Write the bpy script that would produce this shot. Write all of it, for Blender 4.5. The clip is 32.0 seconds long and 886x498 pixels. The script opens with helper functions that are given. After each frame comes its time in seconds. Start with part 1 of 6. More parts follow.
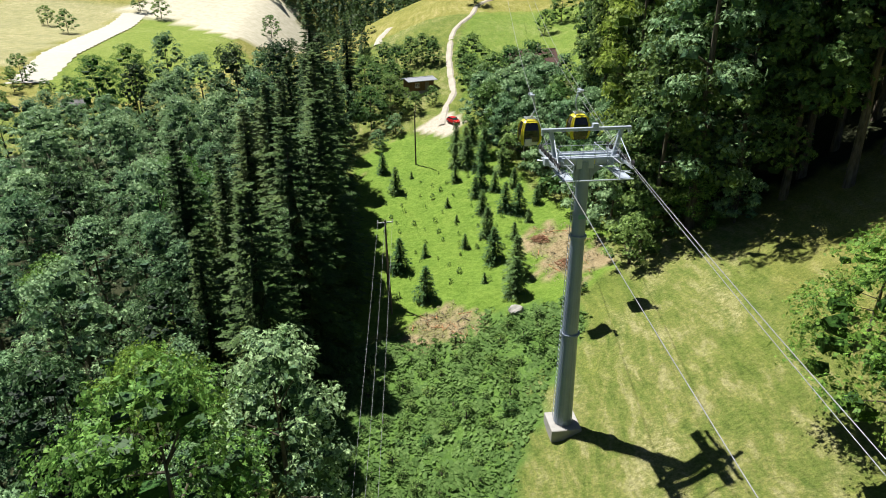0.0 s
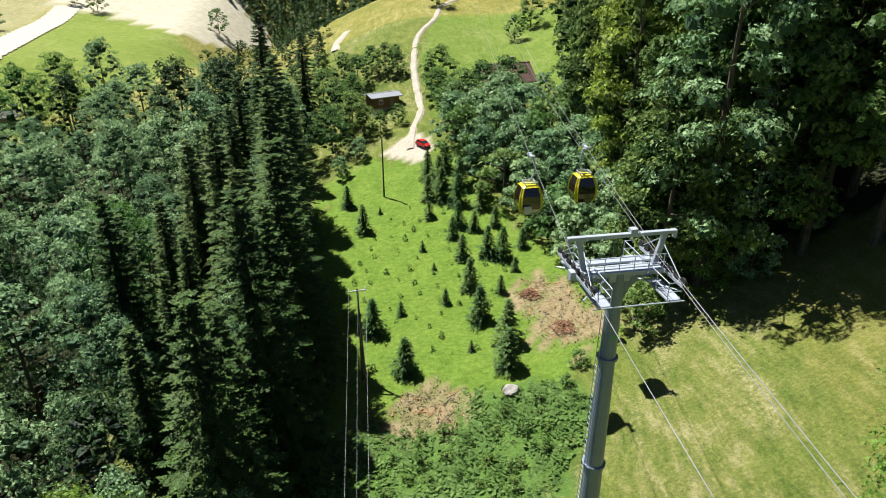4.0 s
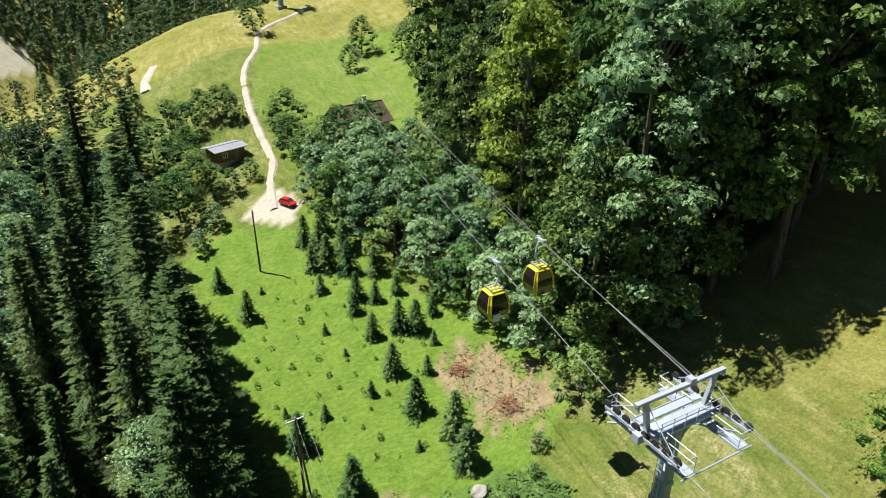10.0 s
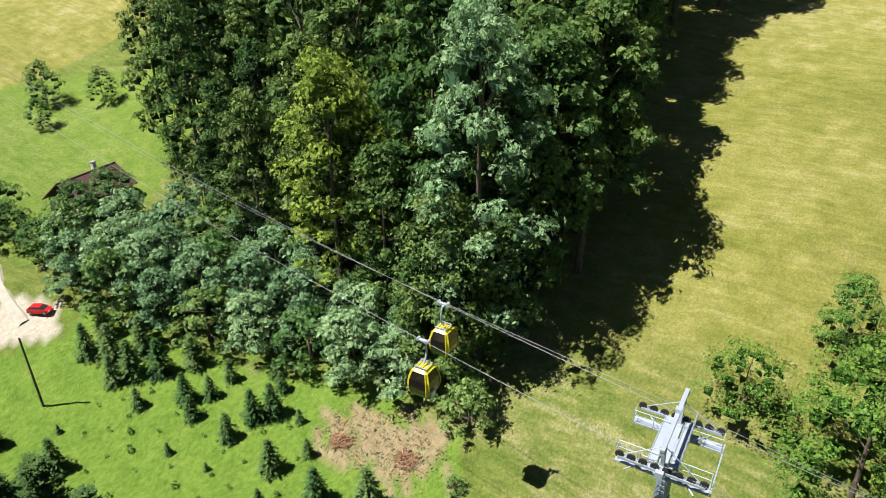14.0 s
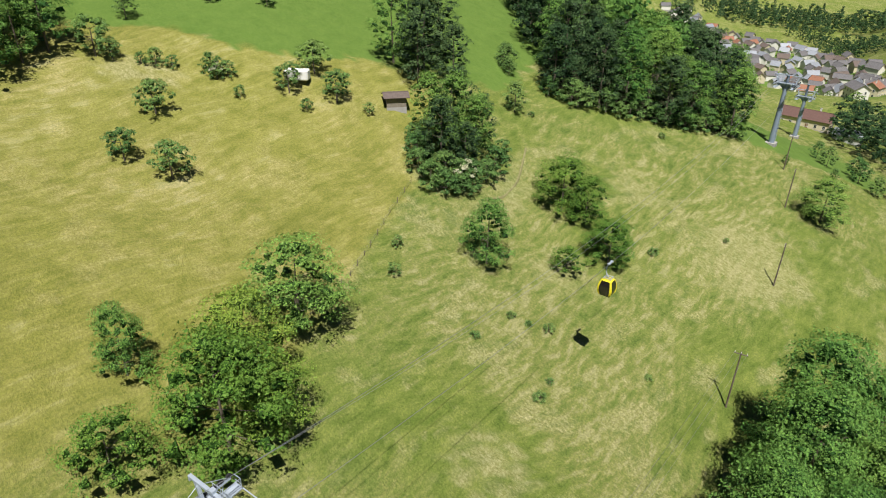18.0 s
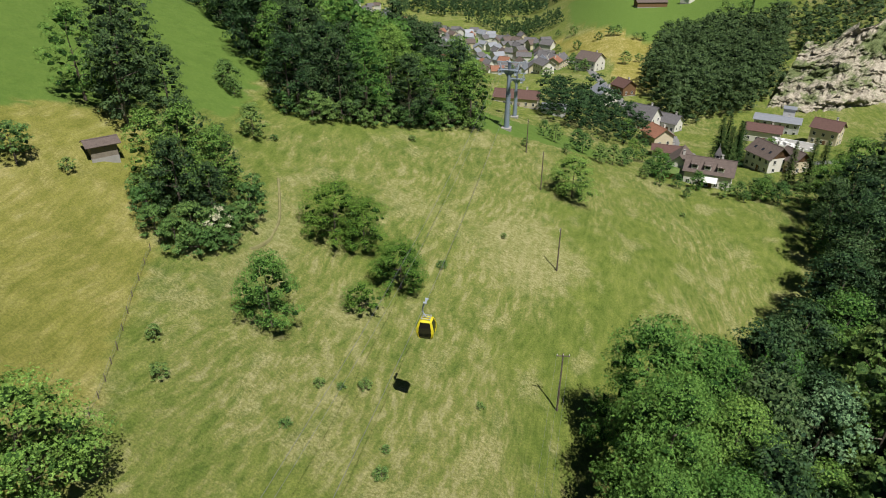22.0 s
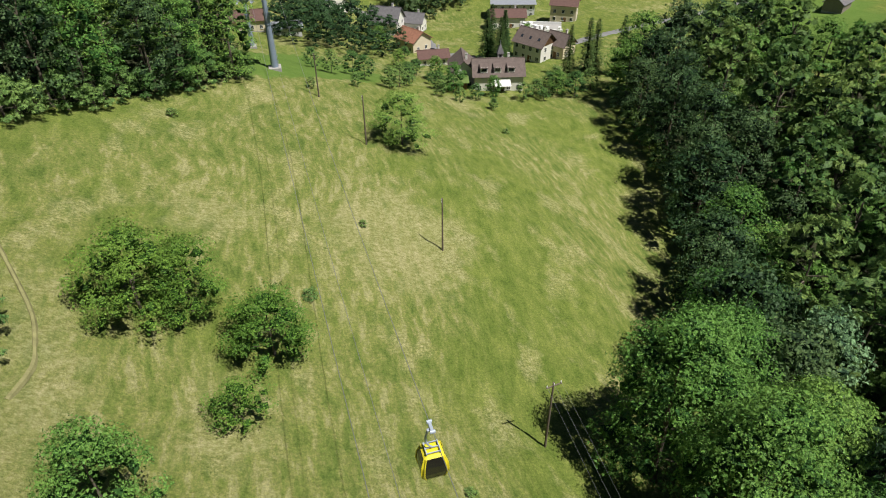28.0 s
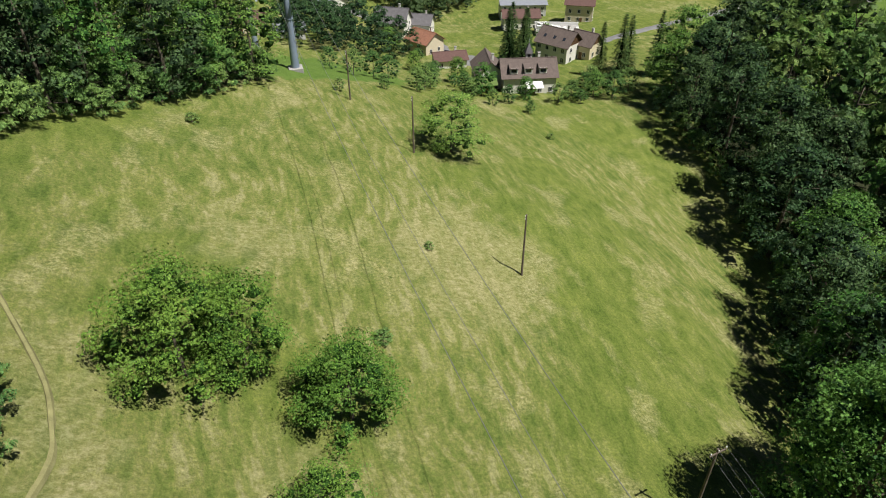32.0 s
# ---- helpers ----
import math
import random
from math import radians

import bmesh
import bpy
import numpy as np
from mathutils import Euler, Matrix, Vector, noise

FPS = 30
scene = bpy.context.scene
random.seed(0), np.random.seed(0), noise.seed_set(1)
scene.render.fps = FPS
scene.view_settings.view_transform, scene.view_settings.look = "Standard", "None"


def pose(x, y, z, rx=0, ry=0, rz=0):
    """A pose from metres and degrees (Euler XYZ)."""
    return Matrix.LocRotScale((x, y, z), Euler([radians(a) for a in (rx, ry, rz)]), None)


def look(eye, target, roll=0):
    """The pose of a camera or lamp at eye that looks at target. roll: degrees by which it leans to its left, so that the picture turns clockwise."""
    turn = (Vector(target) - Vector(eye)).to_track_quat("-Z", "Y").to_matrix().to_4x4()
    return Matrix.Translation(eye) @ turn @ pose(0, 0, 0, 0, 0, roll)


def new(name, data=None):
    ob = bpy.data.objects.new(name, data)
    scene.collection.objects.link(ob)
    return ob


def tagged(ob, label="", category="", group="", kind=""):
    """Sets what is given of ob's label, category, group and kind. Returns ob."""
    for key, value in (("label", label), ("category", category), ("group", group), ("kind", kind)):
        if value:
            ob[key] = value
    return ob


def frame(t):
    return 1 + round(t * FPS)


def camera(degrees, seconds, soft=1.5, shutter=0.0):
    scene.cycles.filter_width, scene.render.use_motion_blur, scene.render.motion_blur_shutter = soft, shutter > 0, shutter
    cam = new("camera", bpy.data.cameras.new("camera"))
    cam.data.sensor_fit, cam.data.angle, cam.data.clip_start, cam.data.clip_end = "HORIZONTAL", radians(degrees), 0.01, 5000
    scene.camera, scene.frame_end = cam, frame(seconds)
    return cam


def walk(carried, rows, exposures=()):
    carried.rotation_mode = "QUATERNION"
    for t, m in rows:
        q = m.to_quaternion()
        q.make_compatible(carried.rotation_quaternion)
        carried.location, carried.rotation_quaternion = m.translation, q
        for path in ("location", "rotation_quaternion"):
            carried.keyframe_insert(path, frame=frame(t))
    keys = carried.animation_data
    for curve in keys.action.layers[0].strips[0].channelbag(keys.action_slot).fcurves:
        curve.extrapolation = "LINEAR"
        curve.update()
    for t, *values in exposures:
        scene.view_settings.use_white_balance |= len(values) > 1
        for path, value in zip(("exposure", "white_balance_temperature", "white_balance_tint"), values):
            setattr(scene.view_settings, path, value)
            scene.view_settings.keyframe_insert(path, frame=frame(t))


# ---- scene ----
LENS = 68.65
cam = camera(LENS, 32.0, 1.0)
# seconds, eye x y z, yaw, pitch, roll
FLIGHT = [
    (0.0, -2.95, -5.66, 43.42, -2.27, -24.11, -0.56),
    (0.5, -3.16, -3.65, 43.97, -2.31, -24.31, -0.40),
    (1.0, -3.33, -1.79, 44.40, -2.19, -24.44, -0.24),
    (1.5, -3.50, -0.01, 44.82, -2.08, -24.53, -0.17),
    (2.0, -3.67, 1.71, 45.32, -2.46, -24.68, -0.03),
    (2.5, -3.82, 3.25, 45.75, -3.52, -24.86, 0.01),
    (3.0, -4.00, 4.57, 46.15, -4.34, -25.04, 0.03),
    (3.5, -4.27, 5.93, 46.70, -5.40, -25.27, -0.04),
    (5.5, -6.01, 10.18, 48.90, -8.43, -25.52, -0.11),
    (6.0, -6.58, 11.10, 49.53, -9.15, -25.62, -0.03),
    (6.5, -7.31, 12.10, 50.23, -9.87, -25.78, -0.07),
    (7.0, -8.03, 12.95, 50.82, -11.04, -25.92, -0.10),
    (7.5, -8.98, 13.94, 51.42, -13.28, -26.00, -0.05),
    (8.0, -9.95, 14.84, 51.91, -15.69, -25.99, -0.06),
    (8.5, -10.97, 15.93, 52.39, -18.48, -25.97, -0.18),
    (9.0, -11.95, 17.05, 53.01, -20.94, -26.00, -0.10),
    (9.5, -13.06, 18.03, 53.42, -23.12, -25.91, -0.10),
    (10.0, -13.93, 19.21, 53.81, -24.81, -25.90, -0.08),
    (10.5, -14.97, 20.69, 54.30, -26.68, -25.89, -0.16),
    (11.0, -16.17, 22.14, 54.86, -28.36, -25.96, 0.04),
    (11.5, -17.50, 23.77, 55.50, -30.30, -25.99, 0.15),
    (12.0, -18.92, 25.29, 56.01, -32.13, -25.92, 0.30),
    (12.5, -20.52, 26.96, 56.74, -34.16, -25.99, 0.47),
    (13.0, -22.06, 27.97, 57.69, -37.88, -26.04, 0.44),
    (13.5, -22.91, 29.40, 58.33, -45.01, -26.02, -0.22),
    (15.5, -29.44, 44.89, 66.41, -87.68, -29.39, 0.62),
    (16.0, -29.11, 47.02, 67.81, -98.29, -29.82, 0.80),
    (16.5, -27.93, 48.69, 68.25, -112.71, -29.63, 0.49),
    (17.0, -25.41, 50.80, 68.22, -125.08, -29.42, 0.82),
    (17.5, -23.58, 52.64, 68.37, -134.88, -28.92, 1.30),
    (18.0, -21.67, 52.78, 68.18, -140.46, -28.54, 0.92),
    (18.5, -19.97, 52.81, 68.27, -143.83, -28.36, 0.87),
    (19.0, -18.24, 52.87, 68.44, -146.12, -28.23, 1.09),
    (19.5, -16.92, 52.16, 68.65, -149.16, -28.23, 0.95),
    (20.0, -15.34, 49.06, 67.87, -157.44, -28.19, 0.50),
    (20.5, -13.96, 47.08, 67.51, -162.86, -28.09, 0.10),
    (21.0, -12.04, 45.52, 67.22, -163.42, -28.07, 0.14),
    (21.5, -10.05, 43.74, 66.92, -164.26, -28.11, 0.29),
    (22.0, -8.28, 41.87, 66.59, -166.01, -28.17, 0.28),
    (22.5, -6.37, 39.80, 66.12, -168.15, -28.95, 0.17),
    (23.0, -4.26, 37.45, 65.51, -170.37, -30.12, 0.10),
    (23.5, -2.22, 35.02, 65.00, -172.41, -31.34, -0.04),
    (24.0, -0.07, 32.40, 64.59, -174.28, -32.57, -0.14),
    (24.5, 2.04, 29.59, 64.12, -176.15, -33.65, -0.19),
    (25.0, 3.94, 26.76, 63.60, -178.11, -34.64, -0.41),
    (25.5, 5.80, 23.72, 63.06, -180.29, -35.35, -0.61),
    (26.0, 7.71, 20.60, 62.71, -183.32, -35.64, -0.86),
    (26.5, 9.67, 17.44, 62.58, -186.79, -35.80, -0.92),
    (28.5, 16.91, 5.63, 60.83, -195.42, -36.13, -0.32),
    (29.0, 18.46, 2.89, 59.96, -195.99, -36.10, -0.25),
    (29.5, 19.76, 0.38, 59.05, -196.31, -36.03, -0.17),
    (30.0, 20.81, -1.81, 58.18, -196.55, -35.88, -0.17),
    (30.5, 21.67, -3.59, 57.41, -196.73, -35.80, -0.16),
    (31.0, 22.32, -5.03, 56.62, -196.87, -35.62, -0.24),
    (31.5, 23.03, -6.26, 55.68, -196.85, -35.46, -0.20),
    (32.0, 23.86, -7.40, 54.67, -196.50, -35.33, -0.26),
]
walk(cam, [(t, pose(x, y, z, 90 + pitch, 0, yaw) @ pose(0, 0, 0, 0, 0, roll)) for t, x, y, z, yaw, pitch, roll in FLIGHT], [(0.0, 1.05), (13.0, 1.05), (16.0, 1.05), (17.0, 0.95), (18.0, 0.66), (19.0, 0.37), (22.0, 0.36), (26.0, 0.53), (32.0, 0.55)])

# ---- light ----
SUN_HEIGHT, SUN_FROM = 62.0, (-0.68, 0.73)
world = bpy.data.worlds.new("world")
scene.world = world
world.use_nodes = True
sky = world.node_tree.nodes.new("ShaderNodeTexSky")
sky.sky_type, sky.sun_disc, sky.air_density, sky.dust_density = "NISHITA", False, 0.35, 0.1
sky.sun_elevation, sky.sun_rotation = radians(SUN_HEIGHT), math.atan2(SUN_FROM[0], SUN_FROM[1])
world.node_tree.links.new(sky.outputs[0], world.node_tree.nodes["Background"].inputs[0])
world.node_tree.nodes["Background"].inputs[1].default_value = 0.05
sun = new("sun", bpy.data.lights.new("sun", "SUN"))
sun.data.energy, sun.data.angle, sun.data.color = 5.0, radians(0.53), (1.0, 0.96, 0.9)
_up = math.tan(radians(SUN_HEIGHT)) * math.hypot(*SUN_FROM)
sun.matrix_world = look((SUN_FROM[0] * 100, SUN_FROM[1] * 100, _up * 100), (0, 0, 0))

# ---- materials ----
def material(name, rough=0.6, metal=0.0, spec=0.5):
    m = bpy.data.materials.new(name)
    m.use_nodes = True
    b = m.node_tree.nodes["Principled BSDF"]
    b.inputs["Roughness"].default_value, b.inputs["Metallic"].default_value, b.inputs["Specular IOR Level"].default_value = rough, metal, spec
    return m, m.node_tree.nodes, m.node_tree.links, b


def noise_node(n, l, where, scale, detail=4.0, stretch=None, rough=0.55):
    t = n.new("ShaderNodeTexNoise")
    t.inputs["Scale"].default_value, t.inputs["Detail"].default_value, t.inputs["Roughness"].default_value = scale, detail, rough
    if stretch:
        mp = n.new("ShaderNodeMapping")
        mp.inputs["Scale"].default_value = stretch[:3]
        if len(stretch) > 3:
            mp.inputs["Rotation"].default_value = (0, 0, radians(stretch[3]))
        l.new(where, mp.inputs["Vector"])
        where = mp.outputs[0]
    l.new(where, t.inputs["Vector"])
    return t.outputs["Fac"]


def ramp(n, l, fac, stops):
    r = n.new("ShaderNodeValToRGB")
    e = r.color_ramp.elements
    while len(e) < len(stops):
        e.new(0.5)
    for el, (p, c) in zip(e, stops):
        el.position, el.color = p, (*c, 1) if len(c) == 3 else c
    l.new(fac, r.inputs[0])
    return r.outputs[0]


def blend(n, l, fac, a, b, mode="MIX"):
    m = n.new("ShaderNodeMix")
    m.data_type, m.blend_type = "RGBA", mode
    for socket, v in ((m.inputs[0], fac), (m.inputs[6], a), (m.inputs[7], b)):
        if hasattr(v, "is_output"):
            l.new(v, socket)
        else:
            socket.default_value = (*v, 1) if isinstance(v, tuple) else v
    return m.outputs[2]


def bump(n, l, b, fac, strength, distance):
    k = n.new("ShaderNodeBump")
    k.inputs["Strength"].default_value, k.inputs["Distance"].default_value = strength, distance
    l.new(fac, k.inputs["Height"])
    l.new(k.outputs[0], b.inputs["Normal"])


def place_of(n):
    return n.new("ShaderNodeNewGeometry").outputs["Position"]


def leaf_material(name, dark, mid, light, gloss=0.45, glow=0.22, grain=6.0, gaps=0.6, flat=1.0):
    """Leaf sprays: colour by tree, spray and leaf, gaps between the leaves, light shining through."""
    m, n, l, b = material(name, 0.55, 0, gloss * 0.3)
    p = place_of(n)
    info = n.new("ShaderNodeObjectInfo").outputs["Random"]
    isle = n.new("ShaderNodeNewGeometry").outputs["Random Per Island"]
    cells = n.new("ShaderNodeTexVoronoi")
    cells.inputs["Scale"].default_value = grain
    l.new(p, cells.inputs["Vector"])
    single = n.new("ShaderNodeSeparateColor")
    l.new(cells.outputs["Color"], single.inputs[0])
    c = blend(n, l, 0.5, ramp(n, l, isle, [(0.0, dark), (0.5, mid), (1.0, light)]), ramp(n, l, single.outputs[0], [(0.0, dark), (0.55, mid), (1.0, light)]))
    c = blend(n, l, 1.0, c, ramp(n, l, single.outputs[2], [(0.0, (0.62, 0.62, 0.62)), (0.6, (1.0, 1.0, 1.0)), (1.0, (1.45, 1.45, 1.4))]), "MULTIPLY")
    big = noise_node(n, l, p, 0.35, 3)
    c = blend(n, l, ramp(n, l, big, [(0.38, (0, 0, 0)), (0.7, (0.5, 0.5, 0.5))]), c, light)
    h = n.new("ShaderNodeHueSaturation")
    mr = n.new("ShaderNodeMapRange")
    mr.inputs[3].default_value, mr.inputs[4].default_value = 0.478, 0.522
    l.new(info, mr.inputs[0])
    l.new(mr.outputs[0], h.inputs["Hue"])
    mv = n.new("ShaderNodeMapRange")
    mv.inputs[3].default_value, mv.inputs[4].default_value = 1.25, 0.75
    l.new(info, mv.inputs[0])
    l.new(mv.outputs[0], h.inputs["Value"])
    l.new(c, h.inputs["Color"])
    l.new(h.outputs[0], b.inputs["Base Color"])
    bump(n, l, b, single.outputs[1], 0.8, 0.08)
    t = n.new("ShaderNodeBsdfTranslucent")
    l.new(h.outputs[0], t.inputs[0])
    mix = n.new("ShaderNodeMixShader")
    mix.inputs[0].default_value = glow
    l.new(b.outputs[0], mix.inputs[1]), l.new(t.outputs[0], mix.inputs[2])
    end = mix.outputs[0]
    if gaps:
        cut = n.new("ShaderNodeMath")
        cut.operation = "GREATER_THAN"
        cut.inputs[1].default_value = gaps
        l.new(cells.outputs["Distance"], cut.inputs[0])
        hole = n.new("ShaderNodeMixShader")
        l.new(cut.outputs[0], hole.inputs[0])
        l.new(end, hole.inputs[1]), l.new(n.new("ShaderNodeBsdfTransparent").outputs[0], hole.inputs[2])
        end = hole.outputs[0]
    l.new(end, n["Material Output"].inputs["Surface"])
    return m


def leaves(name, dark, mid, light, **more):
    """Leaf sprays, and close twigs and leaves within the boughs, dark with painted shade."""
    inner_shade = leaf_material(name + "_shade_core", tuple(v * 0.3 for v in dark), tuple(v * 0.4 for v in dark), tuple(v * 0.7 for v in dark), glow=0.0, gaps=0)
    return leaf_material(name, dark, mid, light, **more), inner_shade


BEECH = leaves("beech_leaves", (0.028, 0.071, 0.023), (0.057, 0.131, 0.037), (0.149, 0.230, 0.055), gaps=0.68)
ASH = leaves("ash_leaves", (0.082, 0.175, 0.088), (0.167, 0.298, 0.140), (0.299, 0.444, 0.213), grain=7.0)
MAPLE = leaves("maple_leaves", (0.055, 0.142, 0.031), (0.110, 0.234, 0.048), (0.206, 0.349, 0.073), grain=7.5)
LIME = leaves("yellow_green_leaves", (0.072, 0.157, 0.025), (0.133, 0.239, 0.037), (0.230, 0.338, 0.055), grain=8.0)
HEDGE = leaves("hedge_leaves", (0.058, 0.130, 0.039), (0.112, 0.215, 0.060), (0.195, 0.319, 0.086), grain=9.0)
HERBLEAF = leaves("tall_herb_leaves", (0.050, 0.112, 0.025), (0.095, 0.188, 0.04), (0.165, 0.270, 0.066), grain=9.0)
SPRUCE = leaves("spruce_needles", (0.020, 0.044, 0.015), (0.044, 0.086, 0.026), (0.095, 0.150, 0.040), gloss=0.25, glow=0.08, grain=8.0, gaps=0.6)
SAPLING = leaves("young_spruce_needles", (0.032, 0.080, 0.027), (0.062, 0.132, 0.040), (0.118, 0.205, 0.060), gloss=0.3, glow=0.15, grain=14.0, gaps=0.6)
WOODLAND = leaves("woodland_leaves", (0.022, 0.055, 0.022), (0.046, 0.096, 0.036), (0.092, 0.156, 0.056), grain=3.0)
BLOSSOM = leaves("elder_blossom", (0.4, 0.4, 0.24), (0.5, 0.5, 0.33), (0.58, 0.56, 0.42))


def bark_material(name, a, b2):
    m, n, l, b = material(name, 0.9, 0, 0.2)
    f = noise_node(n, l, place_of(n), 4, 5, (1, 1, 0.25))
    l.new(ramp(n, l, f, [(0.3, a), (0.7, b2)]), b.inputs["Base Color"])
    bump(n, l, b, f, 0.7, 0.05)
    return m


BARK = bark_material("bark", (0.05, 0.04, 0.03), (0.15, 0.13, 0.10))
TIMBER = bark_material("weathered_timber", (0.07, 0.055, 0.04), (0.17, 0.14, 0.11))


def plain_material(name, col, rough=0.6, metal=0.0, spec=0.5, vary=0.15, scale=3.0, relief=0.0):
    """A painted or cast surface with stains at two scales."""
    m, n, l, b = material(name, rough, metal, spec)
    p = place_of(n)
    f, g = noise_node(n, l, p, scale, 5), noise_node(n, l, p, scale * 9, 3)
    col = tuple(v * 0.82 for v in col)
    dark, light = tuple(v * (1 - vary) for v in col), tuple(min(1, v * (1 + vary)) for v in col)
    c = blend(n, l, 0.35, ramp(n, l, f, [(0.3, dark), (0.7, light)]), ramp(n, l, g, [(0.3, dark), (0.7, light)]))
    l.new(c, b.inputs["Base Color"])
    if relief:
        bump(n, l, b, g, 0.5, relief)
    return m


STEEL = plain_material("galvanised_steel", (0.44, 0.50, 0.58), 0.5, 0.3, 0.5, 0.14, 1.2)
# column grey with the sky's bluish reflection put into its base colour
COLUMN = plain_material("column_grey_sky_tinted", (0.25, 0.31, 0.40), 0.45, 0.15, 0.5, 0.12, 0.7)
ROPE = plain_material("steel_rope", (0.24, 0.25, 0.26), 0.5, 0.5, 0.5, 0.1, 5)
RUBBER = plain_material("black_rubber", (0.025, 0.025, 0.027), 0.7, 0, 0.4, 0.2, 6)
YELLOW = plain_material("yellow_cabin_paint", (0.72, 0.62, 0.03), 0.3, 0, 0.5, 0.06, 2)
TINT = plain_material("dark_tinted_glass", (0.018, 0.015, 0.013), 0.06, 0, 0.7, 0.1, 1)
PALE = plain_material("pale_grey_panel", (0.6, 0.6, 0.6), 0.4, 0, 0.5, 0.08, 2)
PLATE = plain_material("green_sign_plate", (0.12, 0.33, 0.24), 0.4, 0, 0.5, 0.08, 3)
CONCRETE = plain_material("concrete", (0.36, 0.35, 0.33), 0.85, 0, 0.3, 0.15, 1.5, 0.01)
CERAMIC = plain_material("white_insulator", (0.75, 0.75, 0.73), 0.3, 0, 0.5, 0.05, 3)

# ---- the lie of the land: heights on a coarse plan, smoothly joined ----
PLAN_X = (-170, -95, -50, -20, 5, 30, 60, 100, 170)
PLAN = (
    (-250, (-12.4, -17, -19, -17, -14, -12, -9, -4, 14)),
    (-180, (-11.4, -8.3, -11.1, -10.5, -5, 1, 9, 20, 40)),
    (-130, (7.1, -4.7, -6.2, -0.9, 8.0, 16, 26, 38, 58)),
    (-85, (14.9, -6.7, -10.8, 1.4, 10.5, 17.3, 29.8, 44.7, 65.5)),
    (-40, (15.7, -8.6, -12.4, -3.5, 4.7, 12.7, 29.4, 45.9, 66.3)),
    (0, (14.7, -6.2, -7.8, -2.5, 4.5, 14.1, 26.2, 42.1, 65.3)),
    (40, (10.4, -5.9, -5.8, 0.2, 5.1, 14.3, 27.9, 40.6, 66)),
    (80, (8.5, -5.5, -5.3, 3.1, 8.1, 13.6, 27.7, 43.9, 68)),
    (125, (6.9, -2.5, -0.3, 10.1, 16.1, 21.3, 33.2, 50.5, 73.4)),
    (180, (6.1, 3.2, 7.6, 18.8, 27.9, 28.2, 35.9, 53.7, 80.1)),
    (250, (14.9, 10.3, 13.5, 26.0, 36.3, 41.6, 47.5, 58.6, 83)),
)
_kx, _ky, _kz = np.array(PLAN_X, float), np.array([r[0] for r in PLAN], float), np.array([r[1] for r in PLAN], float)


def knot_weights(k, q):
    """Cubic weights of the knots k at the places q."""
    n, rows = len(k), np.arange(len(q))
    i = np.clip(np.searchsorted(k, q) - 1, 0, n - 2)
    h = k[i + 1] - k[i]
    f = (q - k[i]) / h
    w = np.zeros((len(q), n))
    lo, hi = np.maximum(i - 1, 0), np.minimum(i + 2, n - 1)
    a, b = (f**3 - 2 * f**2 + f) * h / (k[i + 1] - k[lo]), (f**3 - f**2) * h / (k[hi] - k[i])
    w[rows, i] += 2 * f**3 - 3 * f**2 + 1
    w[rows, i + 1] += 3 * f**2 - 2 * f**3
    np.add.at(w, (rows, i + 1), a), np.add.at(w, (rows, lo), -a)
    np.add.at(w, (rows, hi), b), np.add.at(w, (rows, i), -b)
    return w


def ease(v):
    v = np.clip(v, 0, 1)
    return v * v * (3 - 2 * v)


def heights(x, y):
    x, y = np.atleast_1d(np.asarray(x, float)), np.atleast_1d(np.asarray(y, float))
    cx, cy = np.clip(x, -170, 170), np.clip(y, -250, 250)
    z = np.einsum("nj,ji,ni->n", knot_weights(_ky, cy), _kz, knot_weights(_kx, cx))
    # beyond the plan: the upper slope goes on, the village's valley to the south, woods beyond the crest to the north
    z += 60 * np.tanh(np.maximum(x - 170, 0) * 0.4 / 60) * ease((y + 330) / 160) + 40 * np.tanh(np.maximum(-170 - x, 0) * 0.12 / 40)
    deep = ease((x + 25) / 140)
    valley = -20 - 46 * deep * ease((-y - 225) / 240) + 85 * ease((-x - 40) / 260) + 95 * ease((x - 210) / 260) + (0.06 * np.maximum(-y - 420, 0)) * (1 - deep)
    z += (valley - z) * ease((-y - 235) / 190)
    z -= 42 * ease((y - 214) / 110) * ease((90 - x) / 80) * ease((x + 100) / 70)
    z += 70 * ease((y - 330) / 330) + 100 * ease((np.hypot(x, y) - 900) / 1500)
    return z


def ground_z(x, y):
    return float(heights([x], [y])[0])


def inside(poly, x, y):
    hit = np.zeros(np.shape(x), bool)
    for (ax, ay), (bx, by) in zip(poly, poly[1:] + poly[:1]):
        if ay != by:
            hit ^= ((ay > y) != (by > y)) & (x < (bx - ax) * (y - ay) / (by - ay) + ax)
    return hit


def wobble(x, y, size, seed):
    """Cheap smooth noise, about -1 to 1."""
    r = np.random.RandomState(seed)
    out = np.zeros(np.shape(x))
    for k in range(5):
        a, p, f = r.uniform(0, 6.28), r.uniform(0, 6.28), (1 + 0.6 * k) / size
        out += np.sin((x * np.cos(a) + y * np.sin(a)) * f * 6.28 + p + 1.3 * np.sin((x * np.sin(a) - y * np.cos(a)) * f * 4 + k)) / 2.5
    return out


